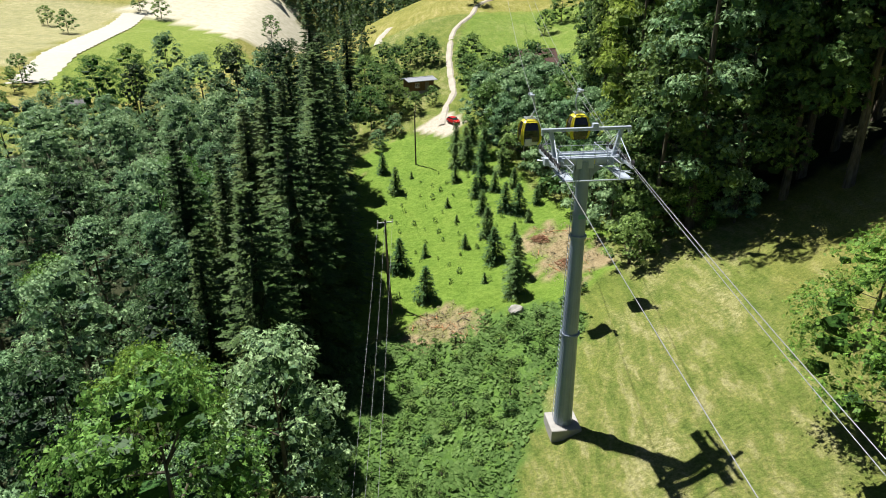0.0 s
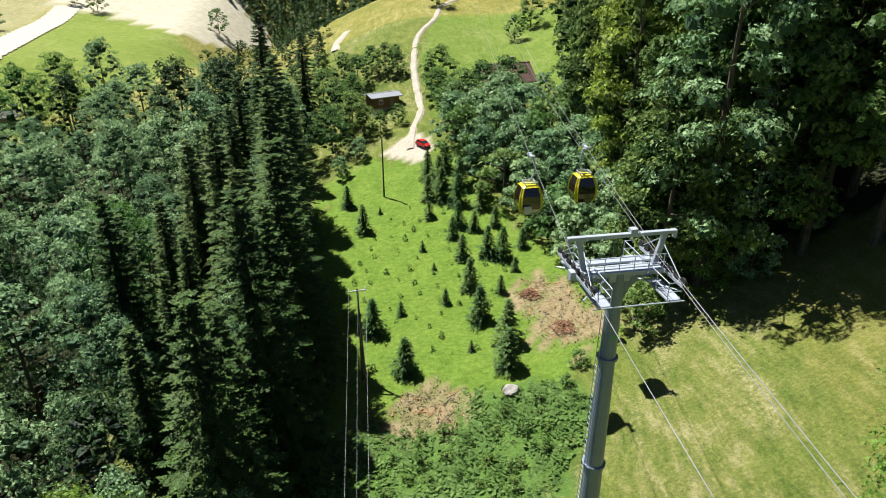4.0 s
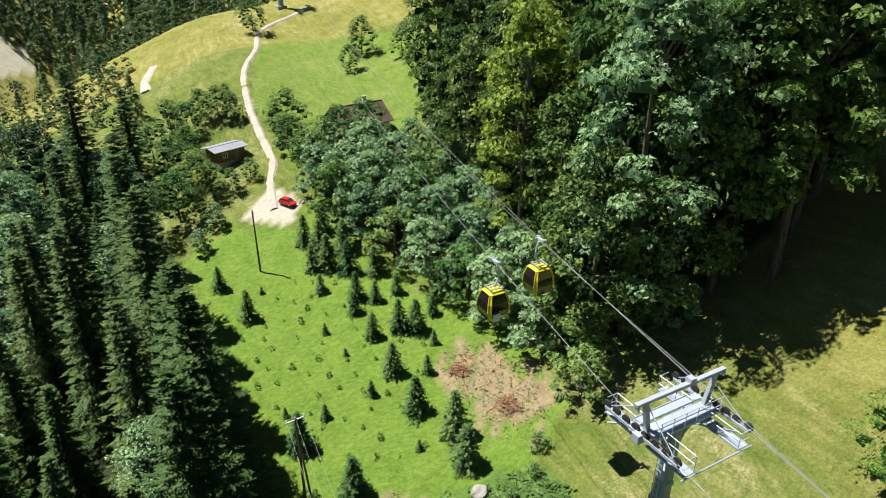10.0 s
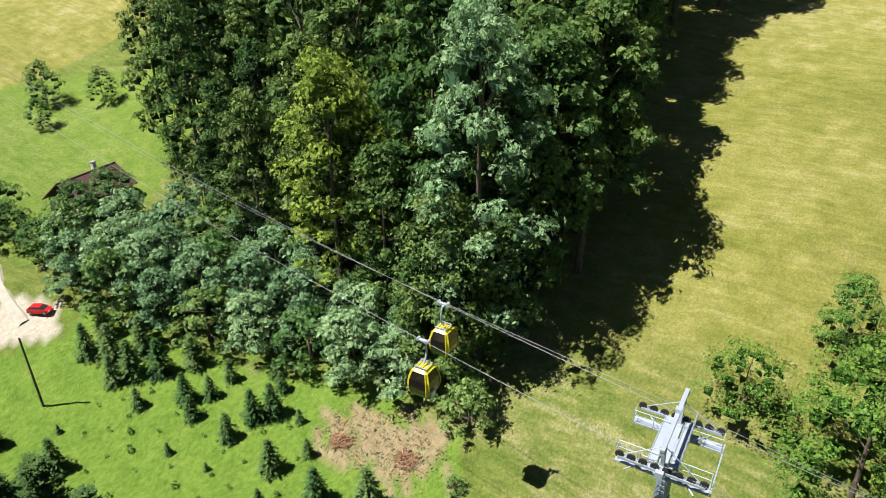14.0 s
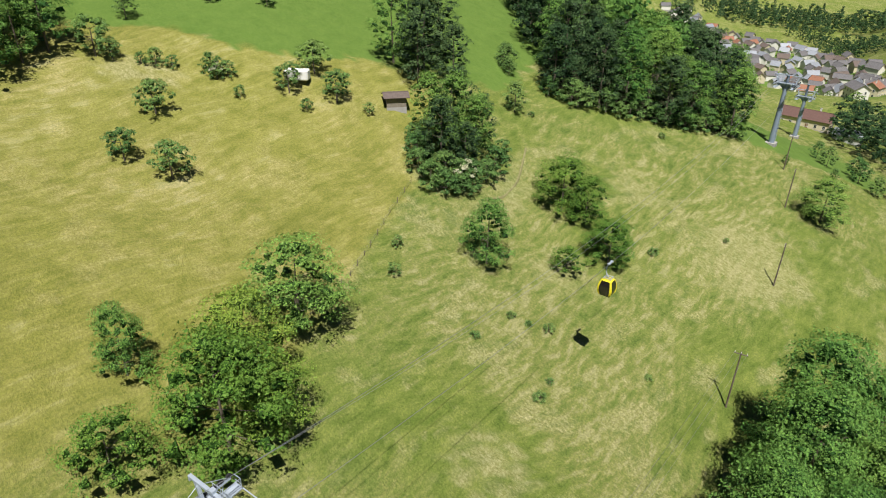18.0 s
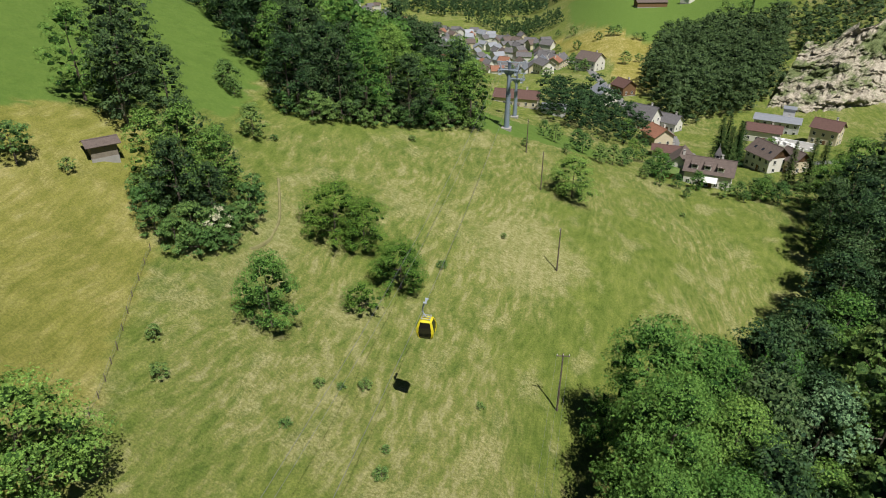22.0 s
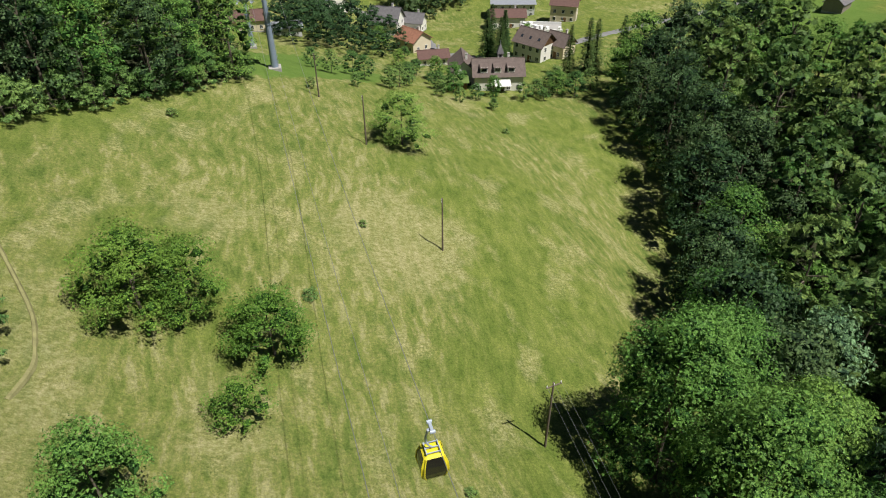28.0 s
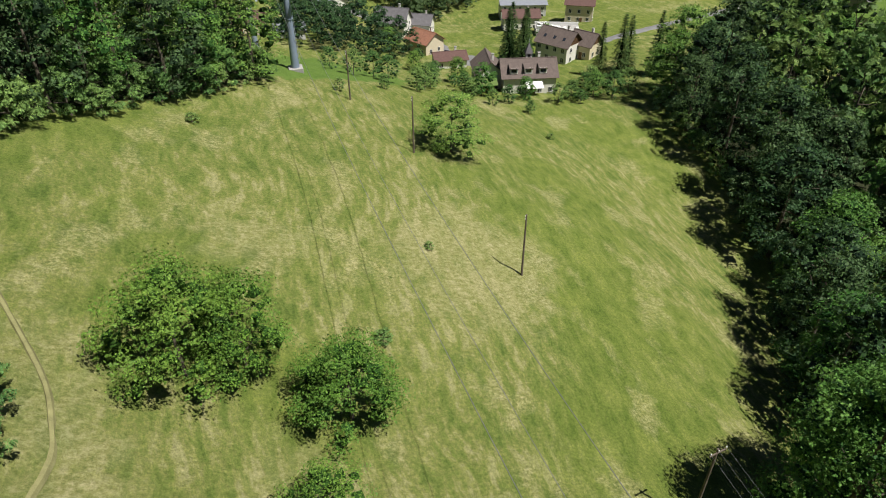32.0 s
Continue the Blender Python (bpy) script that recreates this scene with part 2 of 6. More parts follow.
LUSH = [(-16, 56), (-13, 66), (-12, 80), (-15, 95), (-14, 112), (-6, 118), (2, 113), (9, 114), (11, 104), (12, 96), (18, 86), (21, 77), (21, 62), (16, 60), (12, 56), (4, 59), (-6, 60)]
TALL = [(-14, 57), (4, 60), (12, 58), (15, 54), (9, 45), (4, 34), (1, 24), (-12, 22), (-14, 40)]
SOIL = [[(11.5, 75.4), (16, 77), (19.5, 70), (19, 63), (14, 61.5), (12, 66)], [(-5.5, 57), (-4, 61), (0, 63), (4, 59), (3, 56), (-2, 55)]]
PAD = [(-3.5, 118), (-0.5, 121), (2, 124), (4, 123), (6, 118), (5.5, 114), (2.5, 113), (-0.5, 115.5)]
TOPFIELD = [(7, 129), (6.5, 154), (11, 176), (14, 187), (25, 190), (42, 184), (60, 162), (50, 140), (30, 128), (14, 122)]
UPFIELD = [(116, 8), (112, -1), (106, -12), (93, -22), (84, -31), (79, -43), (74, -52), (60, -66), (70, -110), (100, -140), (175, -140), (175, 40), (118, 30)]
RIPE = [(62, -47), (55, -33), (49.5, -23.5), (45, -10), (40.8, -1), (36, 12), (31, 25), (30, 42), (34, 66), (180, 80), (180, -30), (116, 8), (112, -1), (106, -12), (93, -22), (84, -31), (79, -43), (70, -50)]
LOWFIELD = [(22, -117), (10, -126), (-6, -140), (-14, -165), (10, -185), (40, -165), (44, -135)]
WESTFIELD = [(-123, 210), (-91, 194), (-70, 215), (-75, 300), (-93, 331), (-126, 362), (-150, 368)]
PALEFIELD = [(-141, 232), (-163, 385), (-225, 400), (-230, 230)]
HAYFIELD = [(-150, 370), (-126, 362), (-93, 331), (-79, 345), (-57, 405), (-75, 425), (-150, 430), (-165, 385)]
FARTAN = [(27, -508), (2, -501), (-26, -457), (-51, -412), (-45, -340), (-24, -291), (-10, -309), (-12, -378), (18, -444), (48, -534)]
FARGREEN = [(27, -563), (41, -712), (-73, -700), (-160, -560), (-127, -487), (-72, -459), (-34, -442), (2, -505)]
DRY = [([(-8, -72), (4, -80), (13, -70), (8, -58), (-2, -56)], 0.5), ([(6, 1), (8, 7), (13, 8), (14, 3), (10, 0)], 0.8), ([(88, -6), (93, 3), (99, 2), (95, -6)], 0.8), ([(20, -70), (32, -74), (30, -64)], 0.5), ([(24, -30), (22, -38), (27, -44), (30, -34)], 0.5), ([(37, -38), (41, -52), (45, -54), (43, -34), (41, -22)], 0.5)]
VILLAGE_GROUND = [(155, -559), (196, -583), (251, -673), (294, -720), (285, -765), (174, -712), (133, -700), (83, -640), (46, -520), (28, -452), (18, -370), (27, -325), (46, -395), (60, -440), (100, -515)]
SIDEFIELD = [(-112, -132), (-128, -122), (-200, -180), (-215, -230), (-165, -222), (-134, -212), (-112, -165)]
WOODS = {
    "east": [(30, 67), (28, 90), (28, 118), (34, 132), (50, 142), (70, 165), (150, 190), (165, 76), (110, 71), (75, 68), (50, 62), (38, 63)],
    "spruce": [(-17, 50), (-14, 66), (-14, 84), (-17, 100), (-16, 118), (-17, 136), (-24, 138), (-30, 118), (-35, 100), (-36, 84), (-33, 70), (-28, 60), (-22, 48)],
    "west": [(-13, 4), (-12, 30), (-14, 46), (-22, 47), (-28, 59), (-34, 70), (-38, 84), (-37, 100), (-32, 118), (-26, 139), (-30, 150), (-70, 178), (-110, 150), (-130, 60), (-90, 0)],
    "south": [(-17, 4), (-16, -2), (-28, -8), (-33, -24), (-31, -40), (-38, -52), (-48, -64), (-55, -78), (-60, -94), (-62, -112), (-66, -134), (-104, -150), (-110, -128), (-140, -100), (-150, -20), (-70, 0)],
    "north": [(54, -77), (48, -82), (40, -93), (30, -105), (22, -117), (25, -130), (36, -150), (60, -168), (100, -160), (106, -130), (84, -110), (68, -92)],
}


def spread(lo, hi, step, far, growth):
    """Even steps from lo to hi, then growing steps out to far on both sides."""
    core, out, d = list(np.arange(lo, hi + 0.01, step)), [], step
    edge = 0.0
    while edge < far:
        d *= growth
        edge += d
        out.append(edge)
    return np.array([lo - e for e in reversed(out)] + core + [core[-1] + e for e in out])


def grid_mesh(name, gx, gy, z):
    nx, ny = len(gx), len(gy)
    me = bpy.data.meshes.new(name)
    xx, yy = np.meshgrid(gx, gy)
    co = np.stack([xx, yy, z.reshape(ny, nx)], -1).reshape(-1, 3)
    j, i = np.meshgrid(np.arange(ny - 1), np.arange(nx - 1), indexing="ij")
    a = (j * nx + i).ravel()
    faces = np.stack([a, a + 1, a + nx + 1, a + nx], 1)
    me.vertices.add(len(co)), me.loops.add(faces.size), me.polygons.add(len(faces))
    me.vertices.foreach_set("co", co.ravel())
    me.loops.foreach_set("vertex_index", faces.ravel())
    me.polygons.foreach_set("loop_start", np.arange(0, faces.size, 4))
    me.polygons.foreach_set("use_smooth", np.ones(len(faces), bool))
    me.update()
    return me, co


def ground_material():
    m, n, l, b = material("meadow_and_forest_floor", 0.95, 0, 0.15)
    p = place_of(n)

    def mask(name):
        a = n.new("ShaderNodeAttribute")
        a.attribute_name = name
        return a.outputs["Fac"]

    fine, mid, large = noise_node(n, l, p, 1.7, 8, rough=0.75), noise_node(n, l, p, 0.35, 5), noise_node(n, l, p, 0.05, 5, rough=0.6)
    grain = noise_node(n, l, p, 3.4, 8, rough=0.8)
    # wind-laid grass: strokes along swirling lines
    bend = n.new("ShaderNodeTexNoise")
    bend.inputs["Scale"].default_value, bend.inputs["Detail"].default_value = 0.035, 3
    l.new(p, bend.inputs["Vector"])
    push = n.new("ShaderNodeVectorMath")
    push.operation = "MULTIPLY_ADD"
    push.inputs[1].default_value = (9, 9, 0)
    l.new(bend.outputs["Color"], push.inputs[0]), l.new(p, push.inputs[2])
    laid = push.outputs[0]
    swath = noise_node(n, l, laid, 0.5, 6, (1.7, 0.5, 0.5, -28), 0.66)
    tuft = noise_node(n, l, laid, 1.6, 6, (0.7, 1.4, 1.0, 60), 0.74)
    ripple = noise_node(n, l, laid, 0.6, 6, (1.9, 0.22, 0.5, 4), 0.68)

    def mixed(*pairs):
        """A weighted sum of noises."""
        total = None
        for noise_out, weight in pairs:
            k = n.new("ShaderNodeMath")
            k.operation = "MULTIPLY_ADD"
            k.inputs[1].default_value = weight
            l.new(noise_out, k.inputs[0])
            if total is None:
                k.inputs[2].default_value = 0.0
            else:
                l.new(total, k.inputs[2])
            total = k.outputs[0]
        return total

    # meadow grass, partly ripe and partly laid
    grass = ramp(n, l, mixed((swath, 0.55), (tuft, 0.2), (large, 0.25)), [(0.41, (0.078, 0.118, 0.018)), (0.475, (0.122, 0.156, 0.028)), (0.53, (0.168, 0.184, 0.042)), (0.6, (0.255, 0.25, 0.088))])
    green = ramp(n, l, mixed((mid, 0.5), (swath, 0.5)), [(0.4, (0.085, 0.125, 0.016)), (0.6, (0.15, 0.185, 0.03))])
    grass = blend(n, l, ramp(n, l, noise_node(n, l, p, 0.032, 5, rough=0.6), [(0.45, (0.8, 0.8, 0.8)), (0.56, (0, 0, 0))]), grass, green)
    pale = ramp(n, l, mixed((tuft, 0.6), (grain, 0.4)), [(0.4, (0.15, 0.15, 0.04)), (0.5, (0.26, 0.25, 0.085)), (0.6, (0.40, 0.37, 0.165))])
    grass = blend(n, l, ramp(n, l, noise_node(n, l, laid, 0.13, 6, (1, 0.7, 1, 20), 0.65), [(0.54, (0, 0, 0)), (0.64, (0.5, 0.5, 0.5))]), grass, pale)
    speck = ramp(n, l, grain, [(0.36, (0.45, 0.5, 0.45)), (0.5, (1.0, 1.0, 1.0)), (0.62, (1.6, 1.5, 1.5))])
    grass = blend(n, l, 0.62, grass, speck, "MULTIPLY")
    ripe = ramp(n, l, mixed((ripple, 0.4), (mid, 0.25), (large, 0.35)), [(0.41, (0.175, 0.162, 0.024)), (0.49, (0.25, 0.22, 0.042)), (0.55, (0.315, 0.272, 0.068)), (0.61, (0.42, 0.365, 0.14))])
    ripe = blend(n, l, 0.45, ripe, speck, "MULTIPLY")
    lush = ramp(n, l, mid, [(0.3, (0.085, 0.165, 0.012)), (0.5, (0.135, 0.235, 0.02)), (0.7, (0.20, 0.285, 0.04))])
    lush = blend(n, l, 0.5, lush, ramp(n, l, fine, [(0.36, (0.045, 0.105, 0.01)), (0.64, (0.21, 0.31, 0.06))]))
    lush = blend(n, l, 0.35, lush, ramp(n, l, tuft, [(0.36, (0.04, 0.10, 0.01)), (0.64, (0.21, 0.30, 0.06))]))
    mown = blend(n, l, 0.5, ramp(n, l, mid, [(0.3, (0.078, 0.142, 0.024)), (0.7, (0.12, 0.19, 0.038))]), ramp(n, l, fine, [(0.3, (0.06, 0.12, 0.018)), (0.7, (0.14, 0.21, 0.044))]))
    tall = blend(n, l, 0.5, ramp(n, l, mid, [(0.3, (0.06, 0.13, 0.022)), (0.7, (0.12, 0.22, 0.045))]), ramp(n, l, fine, [(0.34, (0.04, 0.09, 0.015)), (0.66, (0.15, 0.25, 0.06))]))
    # floor of the planned woods: a very dark green-brown
    wood_floor = ramp(n, l, fine, [(0.3, (0.02, 0.022, 0.012)), (0.7, (0.05, 0.06, 0.025))])
    soil = blend(n, l, 0.5, ramp(n, l, mid, [(0.3, (0.22, 0.165, 0.085)), (0.5, (0.32, 0.25, 0.14)), (0.62, (0.13, 0.17, 0.04))]), ramp(n, l, fine, [(0.3, (0.14, 0.115, 0.055)), (0.7, (0.4, 0.33, 0.2))]))
    hay = ramp(n, l, mid, [(0.3, (0.38, 0.36, 0.27)), (0.7, (0.50, 0.47, 0.37))])
    gravel = ramp(n, l, fine, [(0.3, (0.36, 0.32, 0.25)), (0.7, (0.56, 0.51, 0.43))])
    grass, ripe, pale = [blend(n, l, 1.0, g, (1.04, 1.04, 1.32), "MULTIPLY") for g in (grass, ripe, pale)]
    c = grass
    for name, over in (("ripe", ripe), ("dry", pale), ("lush", lush), ("mown", mown), ("hay", hay), ("tall", tall), ("soil", soil), ("wood_floor", wood_floor), ("gravel", gravel)):
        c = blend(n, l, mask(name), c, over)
    l.new(c, b.inputs["Base Color"])
    mx = n.new("ShaderNodeMath")
    mx.operation = "ADD"
    l.new(tuft, mx.inputs[0]), l.new(grain, mx.inputs[1])
    bump(n, l, b, mx.outputs[0], 0.9, 0.26)
    return m


def build_ground():
    gx, gy = spread(-90, 110, 1.25, 3200, 1.06), spread(-150, 205, 1.25, 3200, 1.06)
    xx, yy = [a.ravel() for a in np.meshgrid(gx, gy)]
    z = heights(xx, yy)
    near = np.clip(1.6 - np.hypot(xx, yy) / 250, 0, 1)
    z = z + near * (0.16 * wobble(xx, yy, 9, 3) + 0.08 * wobble(xx, yy, 3.6, 5))
    me, co = grid_mesh("ground", gx, gy, z)
    jx, jy = xx + 1.3 * wobble(xx, yy, 7, 11), yy + 1.3 * wobble(xx, yy, 6, 12)
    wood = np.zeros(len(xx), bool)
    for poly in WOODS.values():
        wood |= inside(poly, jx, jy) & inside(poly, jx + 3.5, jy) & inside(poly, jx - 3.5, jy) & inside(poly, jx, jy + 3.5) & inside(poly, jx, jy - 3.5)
    masks = {
        "lush": inside(LUSH, jx, jy) + 0.65 * (inside(WESTFIELD, xx, yy) | inside(TOPFIELD, xx, yy)), "tall": inside(TALL, jx, jy), "gravel": inside(PAD, xx + 0.5 * wobble(xx, yy, 4, 2), yy),
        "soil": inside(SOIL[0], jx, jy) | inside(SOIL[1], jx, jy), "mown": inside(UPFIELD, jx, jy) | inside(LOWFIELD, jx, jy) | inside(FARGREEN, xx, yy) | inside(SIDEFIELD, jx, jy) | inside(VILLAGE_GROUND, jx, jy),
        "hay": inside(HAYFIELD, xx, yy) + 0.28 * inside(PALEFIELD, xx, yy), "wood_floor": wood,
    }
    soft = [inside(RIPE, xx + 0.35 * dx + 0.8 * wobble(xx, yy, 9, 31), yy + 0.35 * dy) for dx, dy in ((-1, -1), (1, -1), (0, 0), (-1, 1), (1, 1))]
    low = ease((yy - 8) / 30) * ease((46 - xx) / 14)
    ripe = 0.48 * np.mean(soft, 0) * (1 - 0.6 * low) + 0.5 * (yy > 186) + 0.8 * inside(FARTAN, xx, yy)
    dry = np.zeros(len(xx))
    for poly, amount in DRY:
        dry = np.maximum(dry, amount * np.mean([inside(poly, xx + dx + 2.2 * wobble(xx, yy, 6, 21), yy + dy + 2.2 * wobble(xx, yy, 5, 22)) for dx, dy in ((-1, -1), (1, -1), (0, 0), (-1, 1), (1, 1))], 0))
    masks["dry"] = dry
    masks["ripe"] = np.clip(ripe, 0, 0.9)
    for name, v in masks.items():
        me.attributes.new(name, "FLOAT", "POINT").data.foreach_set("value", np.asarray(v, np.float32))
    me.materials.append(ground_material())
    tagged(new("ground", me), "sloping hay meadow, woodland floor and young plantation", "ground", kind="structure")


build_ground()


def ribbon(name, line, width, mat, label, category, lift=0.06):
    """A strip of road that follows the ground."""
    pts = []
    for k in range(len(line) - 1):
        p0, p1, p2, p3 = [np.array(line[min(max(k + d, 0), len(line) - 1)], float) for d in (-1, 0, 1, 2)]
        steps = max(3, int(np.linalg.norm(p2 - p1) / 1.5))
        for s in np.arange(steps) / steps:
            pts.append(0.5 * (2 * p1 + (p2 - p0) * s + (2 * p0 - 5 * p1 + 4 * p2 - p3) * s * s + (3 * p1 - p0 - 3 * p2 + p3) * s**3))
    pts = np.array(pts + [line[-1]])
    d = np.gradient(pts, axis=0)
    side = np.stack([-d[:, 1], d[:, 0]], 1) / np.linalg.norm(d, axis=1)[:, None]
    cols = np.linspace(-0.5, 0.5, 5)
    jit = 0.18 * np.sin(np.arange(len(pts)) * 1.7)[:, None]
    p = pts[:, None] + side[:, None] * (cols * width)[None, :, None] * (1 + jit[:, :, None] * 0.4)
    zz = heights(p[..., 0].ravel(), p[..., 1].ravel()).reshape(p.shape[:2])
    zz = np.maximum(zz, zz[:, 2:3] - 0.1) + lift + 0.22
    zz[:, (0, -1)] -= 0.3
    v = np.concatenate([p, zz[..., None]], -1).reshape(-1, 3)
    f = [(r * 5 + c, r * 5 + c + 1, r * 5 + c + 6, r * 5 + c + 5) for r in range(len(pts) - 1) for c in range(4)]
    me = bpy.data.meshes.new(name)
    me.from_pydata(v.tolist(), [], f)
    me.materials.append(mat)
    return tagged(new(name, me), label, category, kind="structure")


GRAVEL = plain_material("pale_limestone_gravel", (0.44, 0.405, 0.34), 0.95, 0, 0.2, 0.22, 0.7, 0.03)
ASPHALT = plain_material("worn_asphalt", (0.20, 0.20, 0.20), 0.9, 0, 0.3, 0.2, 0.6, 0.01)
ribbon("track", [(2, 118), (3.2, 126), (5, 132), (5, 142), (5.3, 154), (7.5, 170), (13, 184), (16, 196), (22, 205), (34, 214)], 1.5, GRAVEL, "pale gravel farm track over the field", "track")

HAY = plain_material("dry_hay", (0.50, 0.485, 0.41), 0.95, 0, 0.2, 0.12, 0.5, 0.05)
ribbon("hay_strip", [(-129, 214), (-137, 262), (-147, 320), (-155, 377)], 13, HAY, "pale strip of drying hay between fields", "hay strip")
ribbon("lane", [(-13, 181), (-12.5, 188), (-10, 195)], 2.2, GRAVEL, "pale gravel lane below the crest", "road")
ribbon("village_road", [(-40, -196), (-38, -186), (-33, -196), (-36, -212), (-34, -232), (-22, -258), (-12, -290), (-2, -330), (8, -380), (30, -440), (70, -490)], 5.0, ASPHALT, "grey asphalt road through the village", "road")
ribbon("side_road", [(-40, -192), (-60, -182), (-90, -190), (-130, -208), (-175, -224), (-230, -236)], 4.0, ASPHALT, "grey lane beside the green field", "road")
PATH = plain_material("trodden_earth", (0.235, 0.225, 0.10), 0.95, 0, 0.2, 0.3, 1.2, 0.02)
ribbon("footpath", [(46.5, -56), (44.1, -51.2), (42.2, -47), (41.4, -43.5), (41.1, -40.5), (42, -36.5)], 0.5, PATH, "narrow trodden footpath across the meadow", "path", -0.02)


# ---- building kit ----
def thing(name, label, category, m=None, group="", kind=""):
    ob = tagged(new(name), label, category, group, kind)
    ob.empty_display_size = 0.3
    if m is not None:
        ob.matrix_basis = m
    return ob


def part(name, me, mat, parent, label="", m=None, smooth=False):
    """Links a bmesh or mesh as one object under its thing."""
    if isinstance(me, bmesh.types.BMesh):
        data = bpy.data.meshes.new(name)
        me.to_mesh(data)
        me.free()
        me = data
    if mat and not me.materials:
        me.materials.append(mat)
    if smooth:
        me.polygons.foreach_set("use_smooth", np.ones(len(me.polygons), bool))
    ob = new(name, me)
    ob.parent = parent
    if m is not None:
        ob.matrix_basis = m
    if label:
        ob["label"] = label
    return ob


def add_box(bm, size, at, turn=None, bevel=0.0):
    m = Matrix.Translation(at) @ (turn or Matrix.Identity(4)) @ Matrix.Diagonal((*size, 1))
    made = bmesh.ops.create_cube(bm, size=1, matrix=m)["verts"]
    if bevel:
        edges = list({e for v in made for e in v.link_edges})
        bmesh.ops.bevel(bm, geom=edges, offset=bevel, segments=1, affect="EDGES")
    return bm


def box(size, at=(0, 0, 0), turn=None, bevel=0.0):
    return add_box(bmesh.new(), size, at, turn, bevel)


def add_tube(bm, a, b, r1, r2=None, sides=8):
    a, b = Vector(a), Vector(b)
    q = (b - a).to_track_quat("Z", "Y").to_matrix().to_4x4()
    bmesh.ops.create_cone(bm, cap_ends=True, segments=sides, radius1=r1, radius2=r1 if r2 is None else r2, depth=(b - a).length, matrix=Matrix.Translation((a + b) / 2) @ q)
    return bm


def tube(a, b, r1, r2=None, sides=8):
    return add_tube(bmesh.new(), a, b, r1, r2, sides)


def mesh_of(name, v, f, mat, within=0):
    """v: n x 3, f: faces of 3 or 4 corners, alike; the first ones lie within the boughs."""
    me = bpy.data.meshes.new(name)
    v, f = np.asarray(v, np.float32), np.asarray(f, np.int32)
    me.vertices.add(len(v)), me.loops.add(f.size), me.polygons.add(len(f))
    me.vertices.foreach_set("co", v.ravel())
    me.loops.foreach_set("vertex_index", f.ravel())
    me.polygons.foreach_set("loop_start", np.arange(0, f.size, f.shape[1]))
    me.update(calc_edges=True)
    for one in mat if isinstance(mat, tuple) else (mat,):
        me.materials.append(one)
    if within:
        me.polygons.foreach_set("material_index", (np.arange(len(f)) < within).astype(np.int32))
    return me


# ---- trees ----
def leaf_quads(c, nrm, size, rng, slim=0.62, fold=0.25):
    """Folded leaf sprays at c facing nrm: vertices and faces."""
    k = len(c)
    nrm = nrm / np.linalg.norm(nrm, axis=1, keepdims=True)
    t = rng.normal(size=(k, 3))
    t -= (t * nrm).sum(1, keepdims=True) * nrm
    t /= np.linalg.norm(t, axis=1, keepdims=True)
    s = np.cross(nrm, t)
    size = size[:, None]
    v = np.stack([c - t * size * 0.5 - nrm * size * fold * 0.5, c + s * size * slim * 0.5, c + t * size * 0.5 - nrm * size * fold * 0.5, c - s * size * slim * 0.5], 1)
    return v.reshape(-1, 3), np.arange(4 * k).reshape(k, 4)


def unit(rng, k):
    d = rng.normal(size=(k, 3))
    return d / np.linalg.norm(d, axis=1, keepdims=True)


def knob(n):
    """Corners and faces of a rounded cube with n x n quads a side."""
    g, vs, fs = np.linspace(-1, 1, n + 1), [], []
    for ax in range(3):
        for sign in (-1, 1):
            k0 = len(vs)
            for p in g:
                for q in g:
                    c = [p, q]
                    c.insert(ax, sign)
                    vs.append(c)
            for r in range(n):
                for s in range(n):
                    a = k0 + r * (n + 1) + s
                    quad = (a, a + 1, a + n + 2, a + n + 1)
                    fs.append(quad if (sign > 0) == (ax != 1) else quad[::-1])
    vs = np.array(vs, float)
    return vs / np.linalg.norm(vs, axis=1, keepdims=True), np.array(fs)


